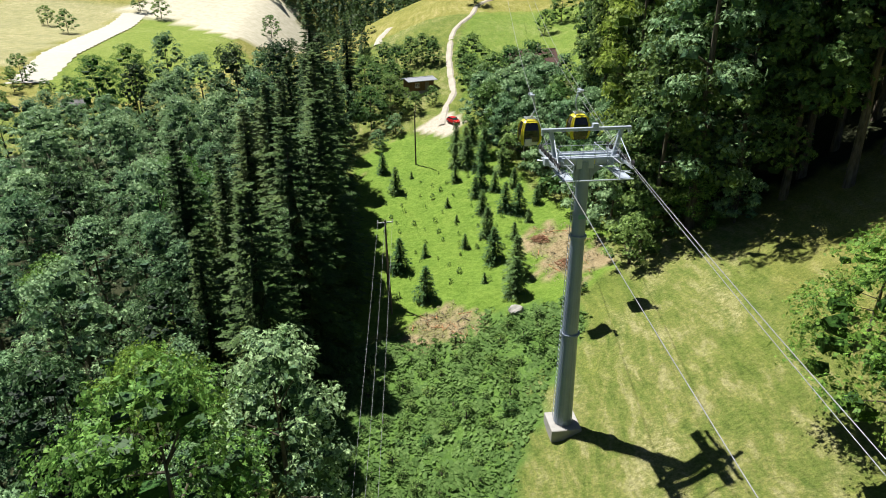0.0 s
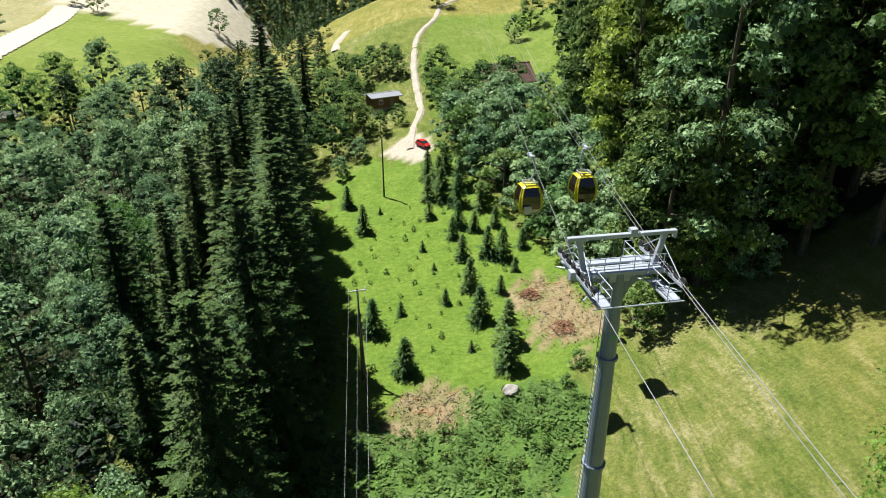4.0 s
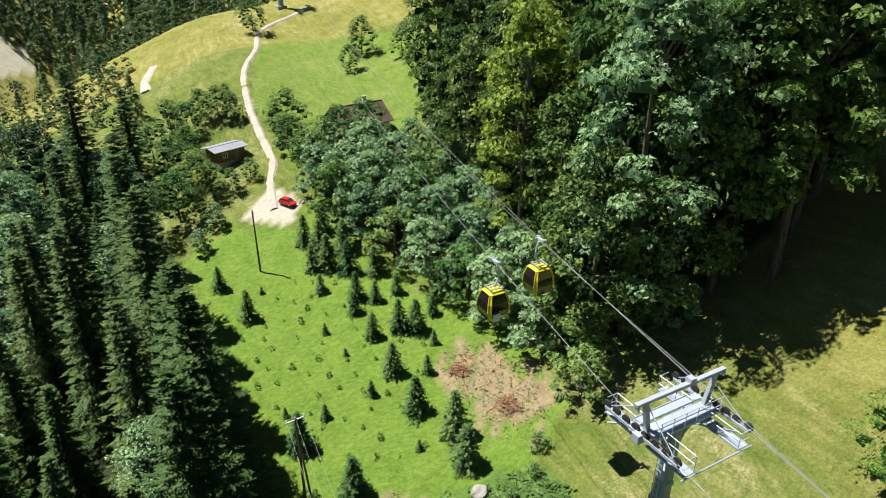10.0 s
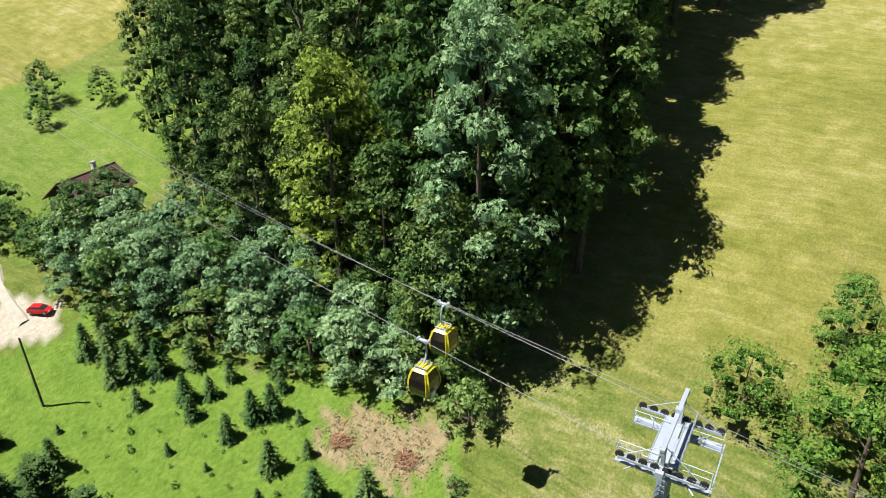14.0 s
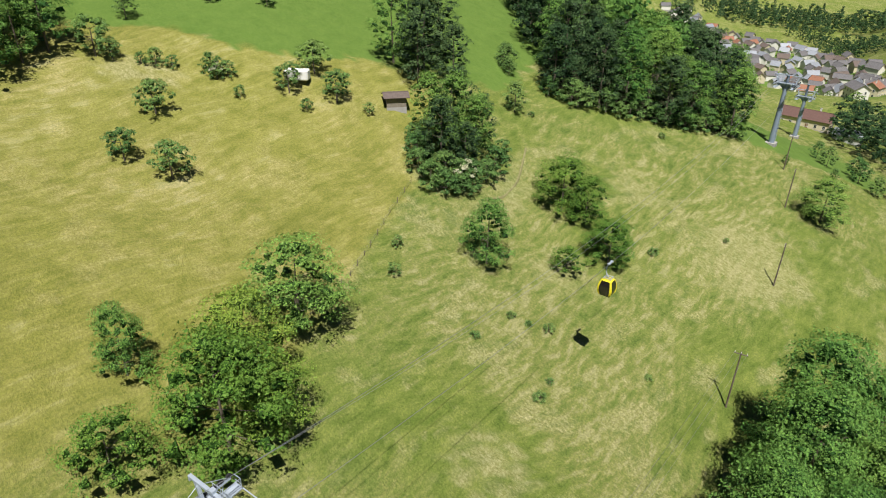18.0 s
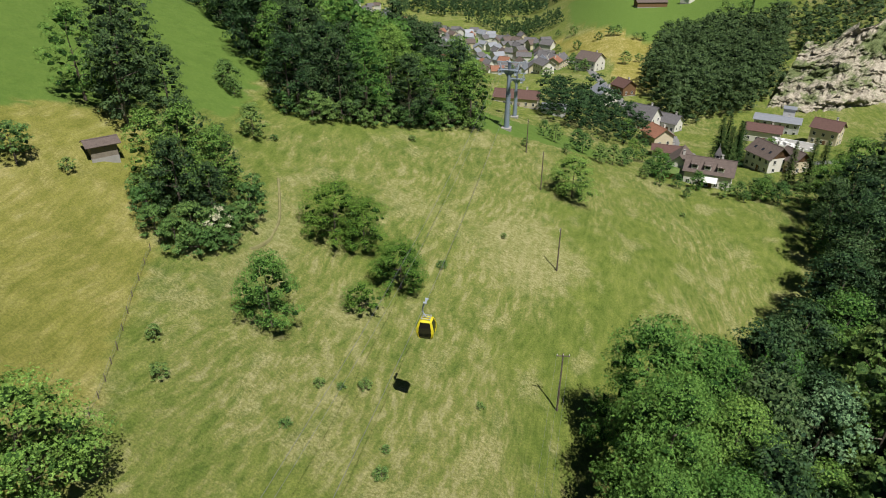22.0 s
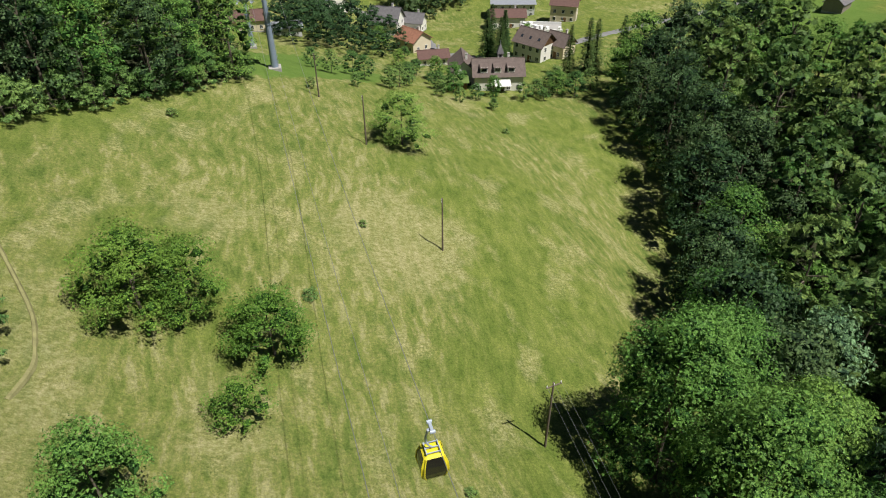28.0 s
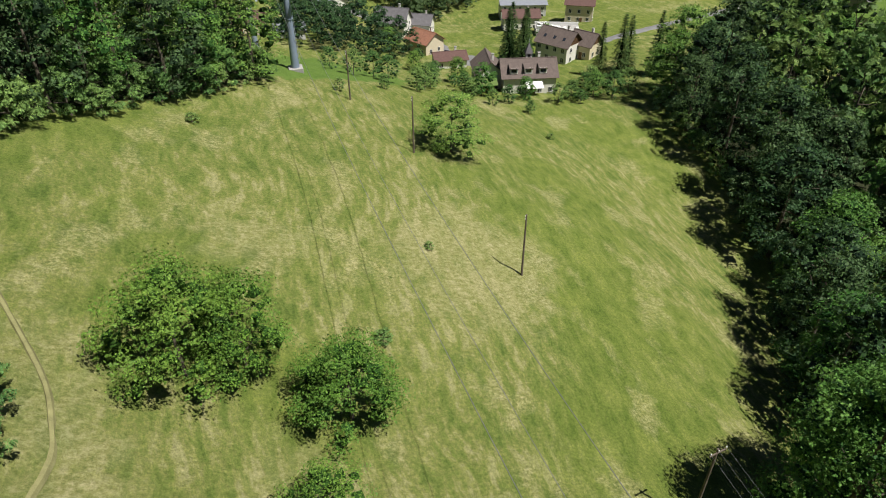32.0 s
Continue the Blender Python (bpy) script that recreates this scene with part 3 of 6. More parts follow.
def crown_shape(seed, height, radius, base, leaves, size, boughs=34, fine=2, droop=0.62):
    """A crown of leafy boughs with gaps between: vertices, faces and the boughs' middles."""
    rng = np.random.RandomState(seed)
    span = height - base
    mids, rads = [], []
    for k in range(boughs):
        h = ((k + rng.uniform(0, 1)) / boughs) ** 0.9
        wide = radius * max(0.22, (1 - abs(2 * h - 0.7) ** 2.3 / 1.9) ** 0.8)
        a, r = k * 2.4 + rng.uniform(-0.5, 0.5), wide * rng.uniform(0.42, 0.9)
        mids.append((np.cos(a) * r, np.sin(a) * r, base + span * (0.06 + 0.85 * h)))
        rads.append(radius * rng.uniform(0.2, 0.36))
    mids, rads = np.array(mids), np.array(rads)
    # dense twigs within each bough; their near-black material paints shade into the gaps
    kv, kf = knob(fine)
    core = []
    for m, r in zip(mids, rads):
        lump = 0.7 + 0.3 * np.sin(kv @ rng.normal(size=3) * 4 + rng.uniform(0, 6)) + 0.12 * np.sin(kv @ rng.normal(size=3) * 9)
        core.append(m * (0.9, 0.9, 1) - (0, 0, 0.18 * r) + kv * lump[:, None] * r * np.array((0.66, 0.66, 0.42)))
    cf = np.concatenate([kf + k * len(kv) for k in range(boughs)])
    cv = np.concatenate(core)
    which = rng.choice(boughs, leaves, p=rads**2 / (rads**2).sum())
    d = unit(rng, leaves)
    d[:, 2] = np.where(d[:, 2] < -0.3, -d[:, 2], d[:, 2])
    out = mids[which] * (1, 1, 0)
    out /= np.linalg.norm(out, axis=1, keepdims=True) + 1e-6
    d = d + 0.45 * out + np.array((0, 0, 0.3))
    d /= np.linalg.norm(d, axis=1, keepdims=True)
    d[:, 2] *= 0.66
    reach = rng.uniform(0.68, 1.12, (leaves, 1)) + 0.3 * (rng.uniform(0, 1, (leaves, 1)) > 0.88)
    c = mids[which] + d * rads[which][:, None] * reach
    nrm = d + 0.8 * unit(rng, leaves) + np.array((0, 0, 0.35))
    v, f = leaf_quads(c, nrm, size * rng.uniform(0.5, 1.35, leaves), rng)
    return np.concatenate([cv, v]), np.concatenate([cf, f + len(cv)]), mids, len(cf)


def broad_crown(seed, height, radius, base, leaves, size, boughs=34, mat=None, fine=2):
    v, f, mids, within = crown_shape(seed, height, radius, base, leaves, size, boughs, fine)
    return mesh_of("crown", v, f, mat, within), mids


def trunk_mesh(height, r, mids, seed, mat=None):
    rng = np.random.RandomState(seed + 77)
    bm = bmesh.new()
    lean = rng.uniform(-0.03, 0.03, 2)
    pts = [Vector((lean[0] * h, lean[1] * h, h)) for h in np.linspace(-0.8, height * 0.72, 6)]
    rr = [r * (1.35, 1.0, 0.85, 0.66, 0.45, 0.2)[k] for k in range(6)]
    for k in range(5):
        add_tube(bm, pts[k], pts[k + 1], rr[k], rr[k + 1], 8)
    for m in mids[rng.permutation(len(mids))[:7]]:
        z = max(height * 0.16, min(m[2] - 0.3 * np.hypot(m[0], m[1]), height * 0.66))
        add_tube(bm, (lean[0] * z, lean[1] * z, z), tuple(m), r * 0.34, r * 0.08, 5)
    me = bpy.data.meshes.new("trunk")
    bm.to_mesh(me), bm.free()
    me.materials.append(mat or BARK)
    return me


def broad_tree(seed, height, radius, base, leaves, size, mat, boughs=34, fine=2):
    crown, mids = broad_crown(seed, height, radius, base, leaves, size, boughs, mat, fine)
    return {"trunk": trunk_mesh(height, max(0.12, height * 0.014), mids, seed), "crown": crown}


def spruce_tree(seed, height, radius, mat, step=0.8, arms=9, sprays=11, bare=0.04, curve=0.85, size=0.62):
    """A spire of drooping boughs; each bough is a fan of flat needle sprays over a heart coloured dark as shade."""
    rng = np.random.RandomState(seed)
    # the heart, dark with painted shade: a ragged stack of skirts round the trunk
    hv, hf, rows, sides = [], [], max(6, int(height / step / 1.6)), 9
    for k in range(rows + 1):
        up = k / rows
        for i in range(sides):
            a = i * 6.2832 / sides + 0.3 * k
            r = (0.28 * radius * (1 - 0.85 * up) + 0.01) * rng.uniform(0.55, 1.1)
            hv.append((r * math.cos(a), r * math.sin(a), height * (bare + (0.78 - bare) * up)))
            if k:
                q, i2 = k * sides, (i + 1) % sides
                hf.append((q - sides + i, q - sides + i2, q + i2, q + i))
    cs, ns, ts, ls = [], [], [], []
    z = height * bare
    while z < height - 0.02 * height:
        up = (z - height * bare) / (height * (1 - bare))
        reach = radius * (1 - up) ** curve * rng.uniform(0.82, 1.1) + 0.012 * height
        n = max(5, int(arms * (0.65 + 0.35 * (1 - up))))
        for a in rng.uniform(0, 6.283) + np.arange(n) * 6.283 / n + rng.uniform(-0.25, 0.25, n):
            r1, m = reach * rng.uniform(0.7, 1.15), max(4, int(sprays * (0.45 + 0.55 * (1 - up))))
            z1 = z + rng.uniform(-0.3, 0.3) * step
            s, side = rng.uniform(0.12, 1.0, m) ** 0.75, rng.uniform(-1, 1, m)
            drop = (0.25 * up - 0.1) * r1 * s - 0.38 * r1 * s * s * (1 - 0.85 * up) + 0.15 * r1 * s**3
            wide = side * r1 * 0.34 * (1.12 - s) ** 0.7
            ca, sa = math.cos(a), math.sin(a)
            cs.append(np.stack([r1 * s * ca - sa * wide, r1 * s * sa + ca * wide, z1 + drop - 0.35 * np.abs(wide)], 1))
            ts.append(np.stack([ca - sa * side * 0.9, sa + ca * side * 0.9, -0.35 - 0.3 * s + 0.6 * up], 1))
            ns.append(np.stack([0.3 * ca - sa * side * 0.5, 0.3 * sa + ca * side * 0.5, np.ones(m)], 1) + 0.4 * unit(rng, m))
            ls.append(size * rng.uniform(0.7, 1.4, m) * (0.7 + 0.3 * (1 - up)))
        z += step * (0.55 + 0.5 * (1 - up))
    c, t, n_, l_ = np.concatenate(cs), np.concatenate(ts), np.concatenate(ns), np.concatenate(ls)[:, None]
    t /= np.linalg.norm(t, axis=1, keepdims=True)
    w = np.cross(n_, t)
    w /= np.linalg.norm(w, axis=1, keepdims=True)
    sag = np.array((0, 0, 0.22)) * l_
    v = np.stack([c - t * l_ * 0.6, c + w * l_ * 0.34 - sag, c + t * l_ * 0.75, c - w * l_ * 0.34 - sag], 1).reshape(-1, 3)
    f = np.arange(len(v)).reshape(-1, 4)
    bm = tube((0, 0, -0.6), (0, 0, height * 0.97), height * 0.013 + 0.03, 0.015, 6)
    me = bpy.data.meshes.new("trunk")
    bm.to_mesh(me), bm.free()
    me.materials.append(BARK)
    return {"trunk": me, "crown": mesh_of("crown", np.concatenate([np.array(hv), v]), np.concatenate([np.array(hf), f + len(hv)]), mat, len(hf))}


def plant(name, meshes, label, category, x, y, scale=1.0, turn=0.0, group="", tall=1.0, sink=0.0):
    m = pose(x, y, ground_z(x, y) - sink, 0, 0, turn) @ Matrix.Diagonal((scale, scale, scale * tall, 1))
    t = thing(name, label, category, m, group)
    for key, me in meshes.items():
        part(key, me, None, t)
    return t


def scatter(poly, gap, seed, keep=lambda x, y: True, most=400):
    rng = np.random.RandomState(seed)
    xs, ys = [p[0] for p in poly], [p[1] for p in poly]
    got = []
    for _ in range(6000):
        x, y = rng.uniform(min(xs), max(xs)), rng.uniform(min(ys), max(ys))
        if inside(poly, np.array([x]), np.array([y]))[0] and keep(x, y) and all((x - a) ** 2 + (y - b) ** 2 > gap * gap for a, b in got):
            got.append((x, y))
            if len(got) >= most:
                break
    return got


BIG = [broad_tree(10 + k, 26, (5.2, 6.2, 5.6, 6.6)[k], 3.0, 5200, 0.6, (BEECH, LIME, BEECH, BEECH)[k], 60, 1) for k in range(4)]
HIGH = [broad_tree(150 + k, 26, (5.4, 6.4, 5.8)[k], 7.0, 4200, 0.74, (BEECH, BEECH, BEECH)[k], 50, 1) for k in range(3)]
TALLASH = [broad_tree(15 + k, 25, 5.4, 2.0, 5000, 0.52, (ASH, BEECH)[k], 56, 1) for k in range(2)]
BIGASH = [broad_tree(20 + k, 18, 5.0, 1.0, 3000, 0.52, ASH, 50, 1) for k in range(4)]
BIGMAPLE = [broad_tree(30 + k, 20, 6.4, 1.0, 4200, 0.5, MAPLE, 54, 1) for k in range(3)]
BIGDARK = [broad_tree(170 + k, 22, 6.2, 1.0, 3600, 0.58, WOODLAND, 54, 1) for k in range(3)]
CLUMP = [broad_tree(160 + k, 26, 7.4, 2.0, 12500, 0.43, MAPLE, 80, 1) for k in range(2)]
DEEP = [broad_tree(110 + k, 25, 6.4, 6.0, 620, 1.4, BEECH, 28, 1) for k in range(3)]
DEEPASH = [broad_tree(115 + k, 18, 5.2, 3.0, 640, 1.15, ASH, 28, 1) for k in range(2)]
DEEPMAPLE = [broad_tree(120 + k, 20, 6.4, 3.0, 640, 1.35, MAPLE, 28, 1) for k in range(2)]
ROUND = [broad_tree(40 + k, 8, 3.5, 0.3, 6500, 0.23, MAPLE, 48, 1) for k in range(3)]
ROUNDLIME = [broad_tree(50 + k, 9, 4.1, 0.3, 7500, 0.25, LIME, 50, 1) for k in range(2)]
SPARSE = [broad_tree(55 + k, 7, 3.5, 0.8, 2900, 0.24, LIME, 34, 1) for k in range(2)]
FIELDROUND = [broad_tree(135 + k, 8, 3.5, 0.3, 1700, 0.42, HEDGE, 36, 1) for k in range(3)]
FARROUND = [broad_tree(130 + k, 8, 3.5, 0.3, 600, 0.75, HEDGE, 24, 1) for k in range(3)]
SMALL = [broad_tree(60 + k, 4.6, 2.5, 0.8, 1300, 0.33, HEDGE, 24, 1) for k in range(3)]
SHRUB = [broad_tree(70 + k, 3.6, 2.0, -0.1, 1100, 0.33, HEDGE, 22, 1) for k in range(3)]
PALESHRUB = [broad_tree(80 + k, 5.5, 2.6, 0.0, 1800, 0.4, ASH, 28, 1) for k in range(3)]
HERB = [broad_tree(85 + k, 2.0, 1.2, -0.1, 420, 0.27, HERBLEAF, 12, 1) for k in range(3)]
TALLSPRUCE = [spruce_tree(90 + k, 24, (5.4, 4.6, 5.8, 5.0, 4.4)[k], SPRUCE, 0.95, 10, 15, 0.03, 0.92, 0.85) for k in range(5)]
YOUNG = [spruce_tree(100 + k, 4, (1.5, 1.65, 1.4, 1.55)[k], SAPLING, 0.26, 9, 10, 0.05, 0.72, 0.36) for k in range(4)]


def edge_distance(poly, x, y):
    best = 1e9
    for (ax, ay), (bx, by) in zip(poly, poly[1:] + poly[:1]):
        f = max(0, min(1, ((x - ax) * (bx - ax) + (y - ay) * (by - ay)) / ((bx - ax) ** 2 + (by - ay) ** 2 + 1e-9)))
        best = min(best, math.hypot(x - ax - f * (bx - ax), y - ay - f * (by - ay)))
    return best


def wood(name, poly, gap, seed, kinds, deep, label, group, low=0.8, high=1.2, keep=lambda x, y: True, margin=16, tall=1.0):
    """Trees over a plan: full ones near its edge, plainer ones within."""
    rng = np.random.RandomState(seed + 5)
    for x, y in scatter(poly, gap, seed, keep):
        some = kinds if edge_distance(poly, x, y) < margin else deep
        plant(name, some[rng.randint(len(some))], label, "tree", x, y, rng.uniform(low, high), rng.uniform(0, 360), group, tall * rng.uniform(0.9, 1.12))


# tall trees along the east wood's edge, whose shade lies on the meadow
EDGE = []
for k, (x, y) in enumerate([(24.5, 71), (26, 68), (30, 66.5), (34.5, 65.5), (39.5, 64), (44.5, 60.5), (50, 63.5), (56, 66), (62, 67), (68, 68.5), (74, 70), (80, 70.5), (87, 71), (94, 71), (101, 70), (33, 72), (38, 71), (43, 67), (48, 69.5), (54, 72), (109, 64), (116, 57), (122, 50)]):
    EDGE.append((x, y))
    plant("beech_tree", (BIG[k % 4], BIG[(k + 2) % 4], TALLASH[0])[k % 3] if x < 38 else HIGH[k % 3], "tall green beech at the edge of a hillside wood", "tree", x, y, ((1.12, 1.2, 1.3)[k % 3] if k > 2 else (0.62, 0.95, 1.5)[k]), 83 * k, "east wood", (1.08, 1.0, 1.14, 1.02)[k % 4])
wood("beech_tree", WOODS["east"], 7.0, 1, BIG + HIGH + TALLASH[1:], DEEP, "tall green beech in a dense hillside wood", "east wood", 0.8, 1.32, lambda x, y: x < 105 and all(math.hypot(x - a, y - b) > 5 for a, b in EDGE), 14, 1.18)
plant("lime_tree", ROUNDLIME[0], "yellow-green leafy tree among grey-green ones", "tree", -26, 40, 1.55, 40, "west wood", 1.15)
SIDE = [(-17, 45), (-17, 50.5), (-15.5, 56), (-14.5, 61.5), (-14, 67), (-14.5, 72.5), (-15.5, 78), (-16.5, 84), (-17.5, 90), (-18, 96.5), (-18, 103)]
for k, (x, y) in enumerate(SIDE):
    plant("spruce_tree", TALLSPRUCE[(0, 3, 2, 1)[k % 4]], "tall dark spruce at the edge of a clearing", "tree", x, y, (1.1, 0.92, 1.18, 1.02, 1.12)[k % 5], 71 * k, "spruce stand")
wood("spruce_tree", WOODS["spruce"], 7.2, 2, TALLSPRUCE, TALLSPRUCE, "tall dark spruce with drooping boughs in a stand", "spruce stand", 0.55, 1.16, lambda x, y: math.sin(x * 0.33 + 1.0) + math.sin(y * 0.21) < 0.85 and all(math.hypot(x - a, y - b) > 4.6 for a, b in SIDE), 22)
wood("ash_tree", WOODS["spruce"], 5.6, 12, BIGASH, DEEPASH + BIGASH[:1], "grey-green ash among dark spruces", "spruce stand", 0.6, 0.95, lambda x, y: math.sin(x * 0.33 + 1.0) + math.sin(y * 0.21) > 0.85 and x < -17)
wood("ash_tree", WOODS["west"], 6.8, 3, BIGASH * 2 + BIGMAPLE[:1] + BIGDARK[:1], DEEPASH + BIGASH[:1], "grey-green leafy tree in a mixed wood", "west wood", 0.55, 1.2, lambda x, y: x > -95, 18)
wood("maple_tree", WOODS["south"], 6.9, 4, BIGDARK * 2 + BIGMAPLE[:2] + BIGASH[:1], DEEPMAPLE[:1] + DEEP, "large green leafy tree at the edge of a wood", "south wood", 0.75, 1.22, lambda x, y: x > -110, 13)
wood("maple_tree", WOODS["north"], 6.5, 5, BIGDARK * 2 + BIGMAPLE, DEEPMAPLE, "broad green tree in a copse above the meadow", "copse", 0.75, 1.05)

# tall clump beside the power line, whose shade lies on the meadow
for k, (x, y, s) in enumerate([(-18.5, -28.5, 1.0), (-25.5, -31.5, .94), (-20, -17.5, 1.0), (-28, -21, .92), (-18.5, -6.5, .86), (-26, -10, .85)]):
    plant("clump_tree", CLUMP[k % 2], "tall spreading bright green tree beside the meadow", "tree", x, y, s, 75 * k, "clump")

# bushes along the lower wood's edge
_rng = np.random.RandomState(18)
for (ax, ay), (bx, by) in zip(WOODS["south"][4:10], WOODS["south"][5:11]):
    for f in np.arange(0, 1, 4.5 / math.hypot(bx - ax, by - ay)):
        k = _rng.randint(6)
        plant("edge_bush", (PALESHRUB + SHRUB)[k], "leafy green bush at the foot of a wood", "bush", ax + (bx - ax) * f - 1.5 + _rng.uniform(-1, 1), ay + (by - ay) * f + _rng.uniform(-1, 1), _rng.uniform(0.7, 1.3) * (1 if k < 3 else 1.3), 40 * k, "wood edge bushes")

for (ax, ay), (bx, by) in zip(WOODS["north"][:4], WOODS["north"][1:5]):
    for f in np.arange(0, 1, 3.6 / math.hypot(bx - ax, by - ay)):
        k = _rng.randint(3)
        plant("edge_bush", SHRUB[k], "dense green bush at the foot of a copse", "bush", ax + (bx - ax) * f + 1.5 + _rng.uniform(-1, 1), ay + (by - ay) * f + _rng.uniform(-1, 1), _rng.uniform(1.0, 1.7), 40 * k, "copse edge bushes")
plant("meadow_tree", FIELDROUND[0], "small round tree at the corner of a copse", "tree", 54.5, -63, 0.85, 30)
for x, y, s in [(66, -76, .75), (68.5, -78, .6), (64, -74, .5)]:
    plant("meadow_tree", FIELDROUND[int(x) % 3], "small green tree on the upper field", "tree", x, y, s, x * 7)

# hedge between the plantation and the east wood
for k, (x, y, s) in enumerate([(24, 66, 1.2), (22, 72, 1.3), (21, 78, 1.4), (24, 80, 1.5), (19.5, 84, 1.3), (22, 88, 1.5), (17, 91, 1.3), (20, 95, 1.5), (14.5, 97, 1.3), (17, 101, 1.5), (12.5, 103, 1.3), (15, 107, 1.6), (11, 110, 1.5), (13.5, 113, 1.5), (10, 117, 1.3), (11.5, 121, 1.3), (21, 101, 1.6), (20, 110, 1.6), (18, 118, 1.5), (25, 95, 1.6), (24, 106, 1.6)]):
    plant("hedge_bush", (PALESHRUB if k % 4 else SHRUB)[k % 3], "grey-green leafy bush in a hedge", "bush", x, y, s * (1.25 if k % 4 else 1.7), 77 * k, "hedge")
for k, (x, y, s) in enumerate([(25, 74, .5), (24.5, 82, .55), (25, 89, .6), (22.5, 97, .55), (19, 104, .5), (17, 113, .5), (26, 101, .65), (24, 113, .6)]):
    plant("ash_tree", BIGASH[k % 4], "grey-green ash rising from a hedge", "tree", x, y, s, 61 * k, "hedge")
plant("tower_bush", SHRUB[0], "dark green bush at the wood edge", "bush", 21.5, 62, 1.7, 20)

# undergrowth that closes the east wood's edge
for k, (x, y) in enumerate([(30, 66), (34, 63.5), (27, 72), (28, 80), (28, 88), (29, 97), (29, 106), (29, 115), (34, 128)]):
    plant("undergrowth", (ROUND + PALESHRUB)[(k * 4) % 6], "leafy undergrowth at the edge of the wood", "bush", x, y, 0.95 + 0.12 * (k % 4), 47 * k, "wood edge", 1.1)

# planted young spruces
for k, (x, y, s) in enumerate([(-6.6, 96, 1.1), (8.2, 61.8, 1.25), (8.9, 65.7, 1.4), (6.7, 70.9, 1.15), (6.5, 77.2, 1.1), (6.5, 84.1, .9), (9.8, 83.6, 1.1), (11.6, 82.4, 1.1), (5.9, 89.6, .8), (-2.3, 64.9, 1.15), (-5.6, 72.9, 1.2), (3.2, 95.7, .7), (5.5, 100.1, 1.3), (7.8, 97.7, 1.2), (10.8, 95.2, 1.1), (10, 75.3, .6), (3.3, 75.7, .5), (-2.2, 75.2, .5), (4, 107, 1.2), (5.5, 104, 1.3), (7, 108, 1.2), (8.5, 102, 1.3), (3.5, 101, 1), (14.5, 84, .7), (15.5, 86, .7), (9, 90, .8), (7, 92, 1.0), (12, 90, .8), (1.5, 88, .4), (-9, 104, .9), (-4, 100, .3), (5, 66, .35), (12.5, 79, .5), (2.6, 83, .3), (-6, 78, .3)]):
    plant("young_spruce", YOUNG[k % 4], "young planted spruce on a grassy clearing", "tree", x, y, s, 51 * k, "plantation")

_rng = np.random.RandomState(31)
for k, (x, y) in enumerate(scatter([(-9, 66), (-8, 98), (2, 100), (10, 92), (12, 80), (6, 66)], 2.2, 63, most=70)):
    plant("seedling", {"crown": (HERB + SHRUB)[k % 6]["crown"]}, "small dark green seedling in the clearing grass", "shrub", x, y, _rng.uniform(0.16, 0.36) * (1.0 if k % 6 < 3 else 0.6), 59 * k, "seedlings", 1.1)

# the meadow's trees
for x, y, s, kind, tall in [(33.6, -50, 1.4, ROUNDLIME[0], .9), (29, -51.4, 1.15, ROUNDLIME[1], .95), (20.8, -46, 1.25, ROUNDLIME[0], .8), (33, -25, 1.4, ROUND[0], 1.05), (24.2, -36.8, 1.0, SPARSE[0], .75), (-3.8, -96, 1.65, ROUND[2], .78), (33.2, 38, 1.3, SPARSE[1], .95), (42.4, 31, .95, ROUND[0], 1.3), (29.3, 27.3, 1.9, ROUNDLIME[0], .95), (36, 20.5, 1.45, ROUNDLIME[1], .9), (28.5, 21.5, 1.25, ROUNDLIME[1], .9), (38.3, 10, 2.0, ROUND[2], .85)]:
    plant("meadow_tree", kind, "round leafy tree standing alone on the meadow", "tree", x, y, s, 280 * s, "", tall)
for x, y, s in [(82.9, 2, 1.3), (74.9, 12.2, 1.1), (68.6, 8.4, 1.35), (77.4, -21.4, 1.2), (71.4, -27.7, 1.3), (80.4, -12.8, .5), (72.2, -21, .5), (66.1, -30.9, .5), (79.5, -29.4, 1.4), (101, 2, 1.5), (99, 0, .8), (110, -9, 1.0), (103, -37, .9), (109, -27, .8)]:
    plant("orchard_tree", SMALL[int(x) % 3], "small round fruit tree in a dry meadow", "tree", x, y, s, x * 9, "orchard")
for x, y, s in [(55, -35.5, .72), (52, -38.5, .8), (49.5, -42.5, .66), (50.5, -33.5, .66), (54, -41.5, .7), (47.5, -37, .5), (51, -46.5, .5), (68, -47, .85), (72, -53, .95), (76, -48, .8), (74, -60, .9), (66, -56, .6)]:
    plant("hilltop_tree", (BIGDARK[0], BIGMAPLE[1], BIGDARK[2])[int(x) % 3], "large spreading tree by a hut on the slope", "tree", x, y, s, x * 31)
for x, y, s in [(51.5, -28.5, 1.4), (48.5, -28.5, 1.4), (46, -30, 1.3), (44.8, -33, 1.2), (48, -32, 1.7), (45.5, -36, 1.5), (44.6, -40, 1.4), (45.5, -44, 1.5), (54, -31, 1.5), (47, -48, 1.2), (56.5, -33, 1.2), (42.1, -13.1, .55), (38.3, -8.2, .6), (86, -14.5, .9), (88, -12.5, 1.1), (94.5, -5.5, .9), (92.5, -7.5, .7), (96, -3.5, .6)]:
    plant("meadow_bush", SHRUB[int(x) % 3], "dense green bush on the meadow", "bush", x, y, s, x * 17)
ELDER, _m = broad_crown(88, 3.6, 1.9, 1.6, 260, 0.4, 8, BLOSSOM, 1)
_e = plant("elder_bush", SHRUB[1], "elder bush with creamy white blossom", "bush", 45.3, -34.6, 1.5, 10)
part("blossom", ELDER, None, _e, "creamy white flower heads")

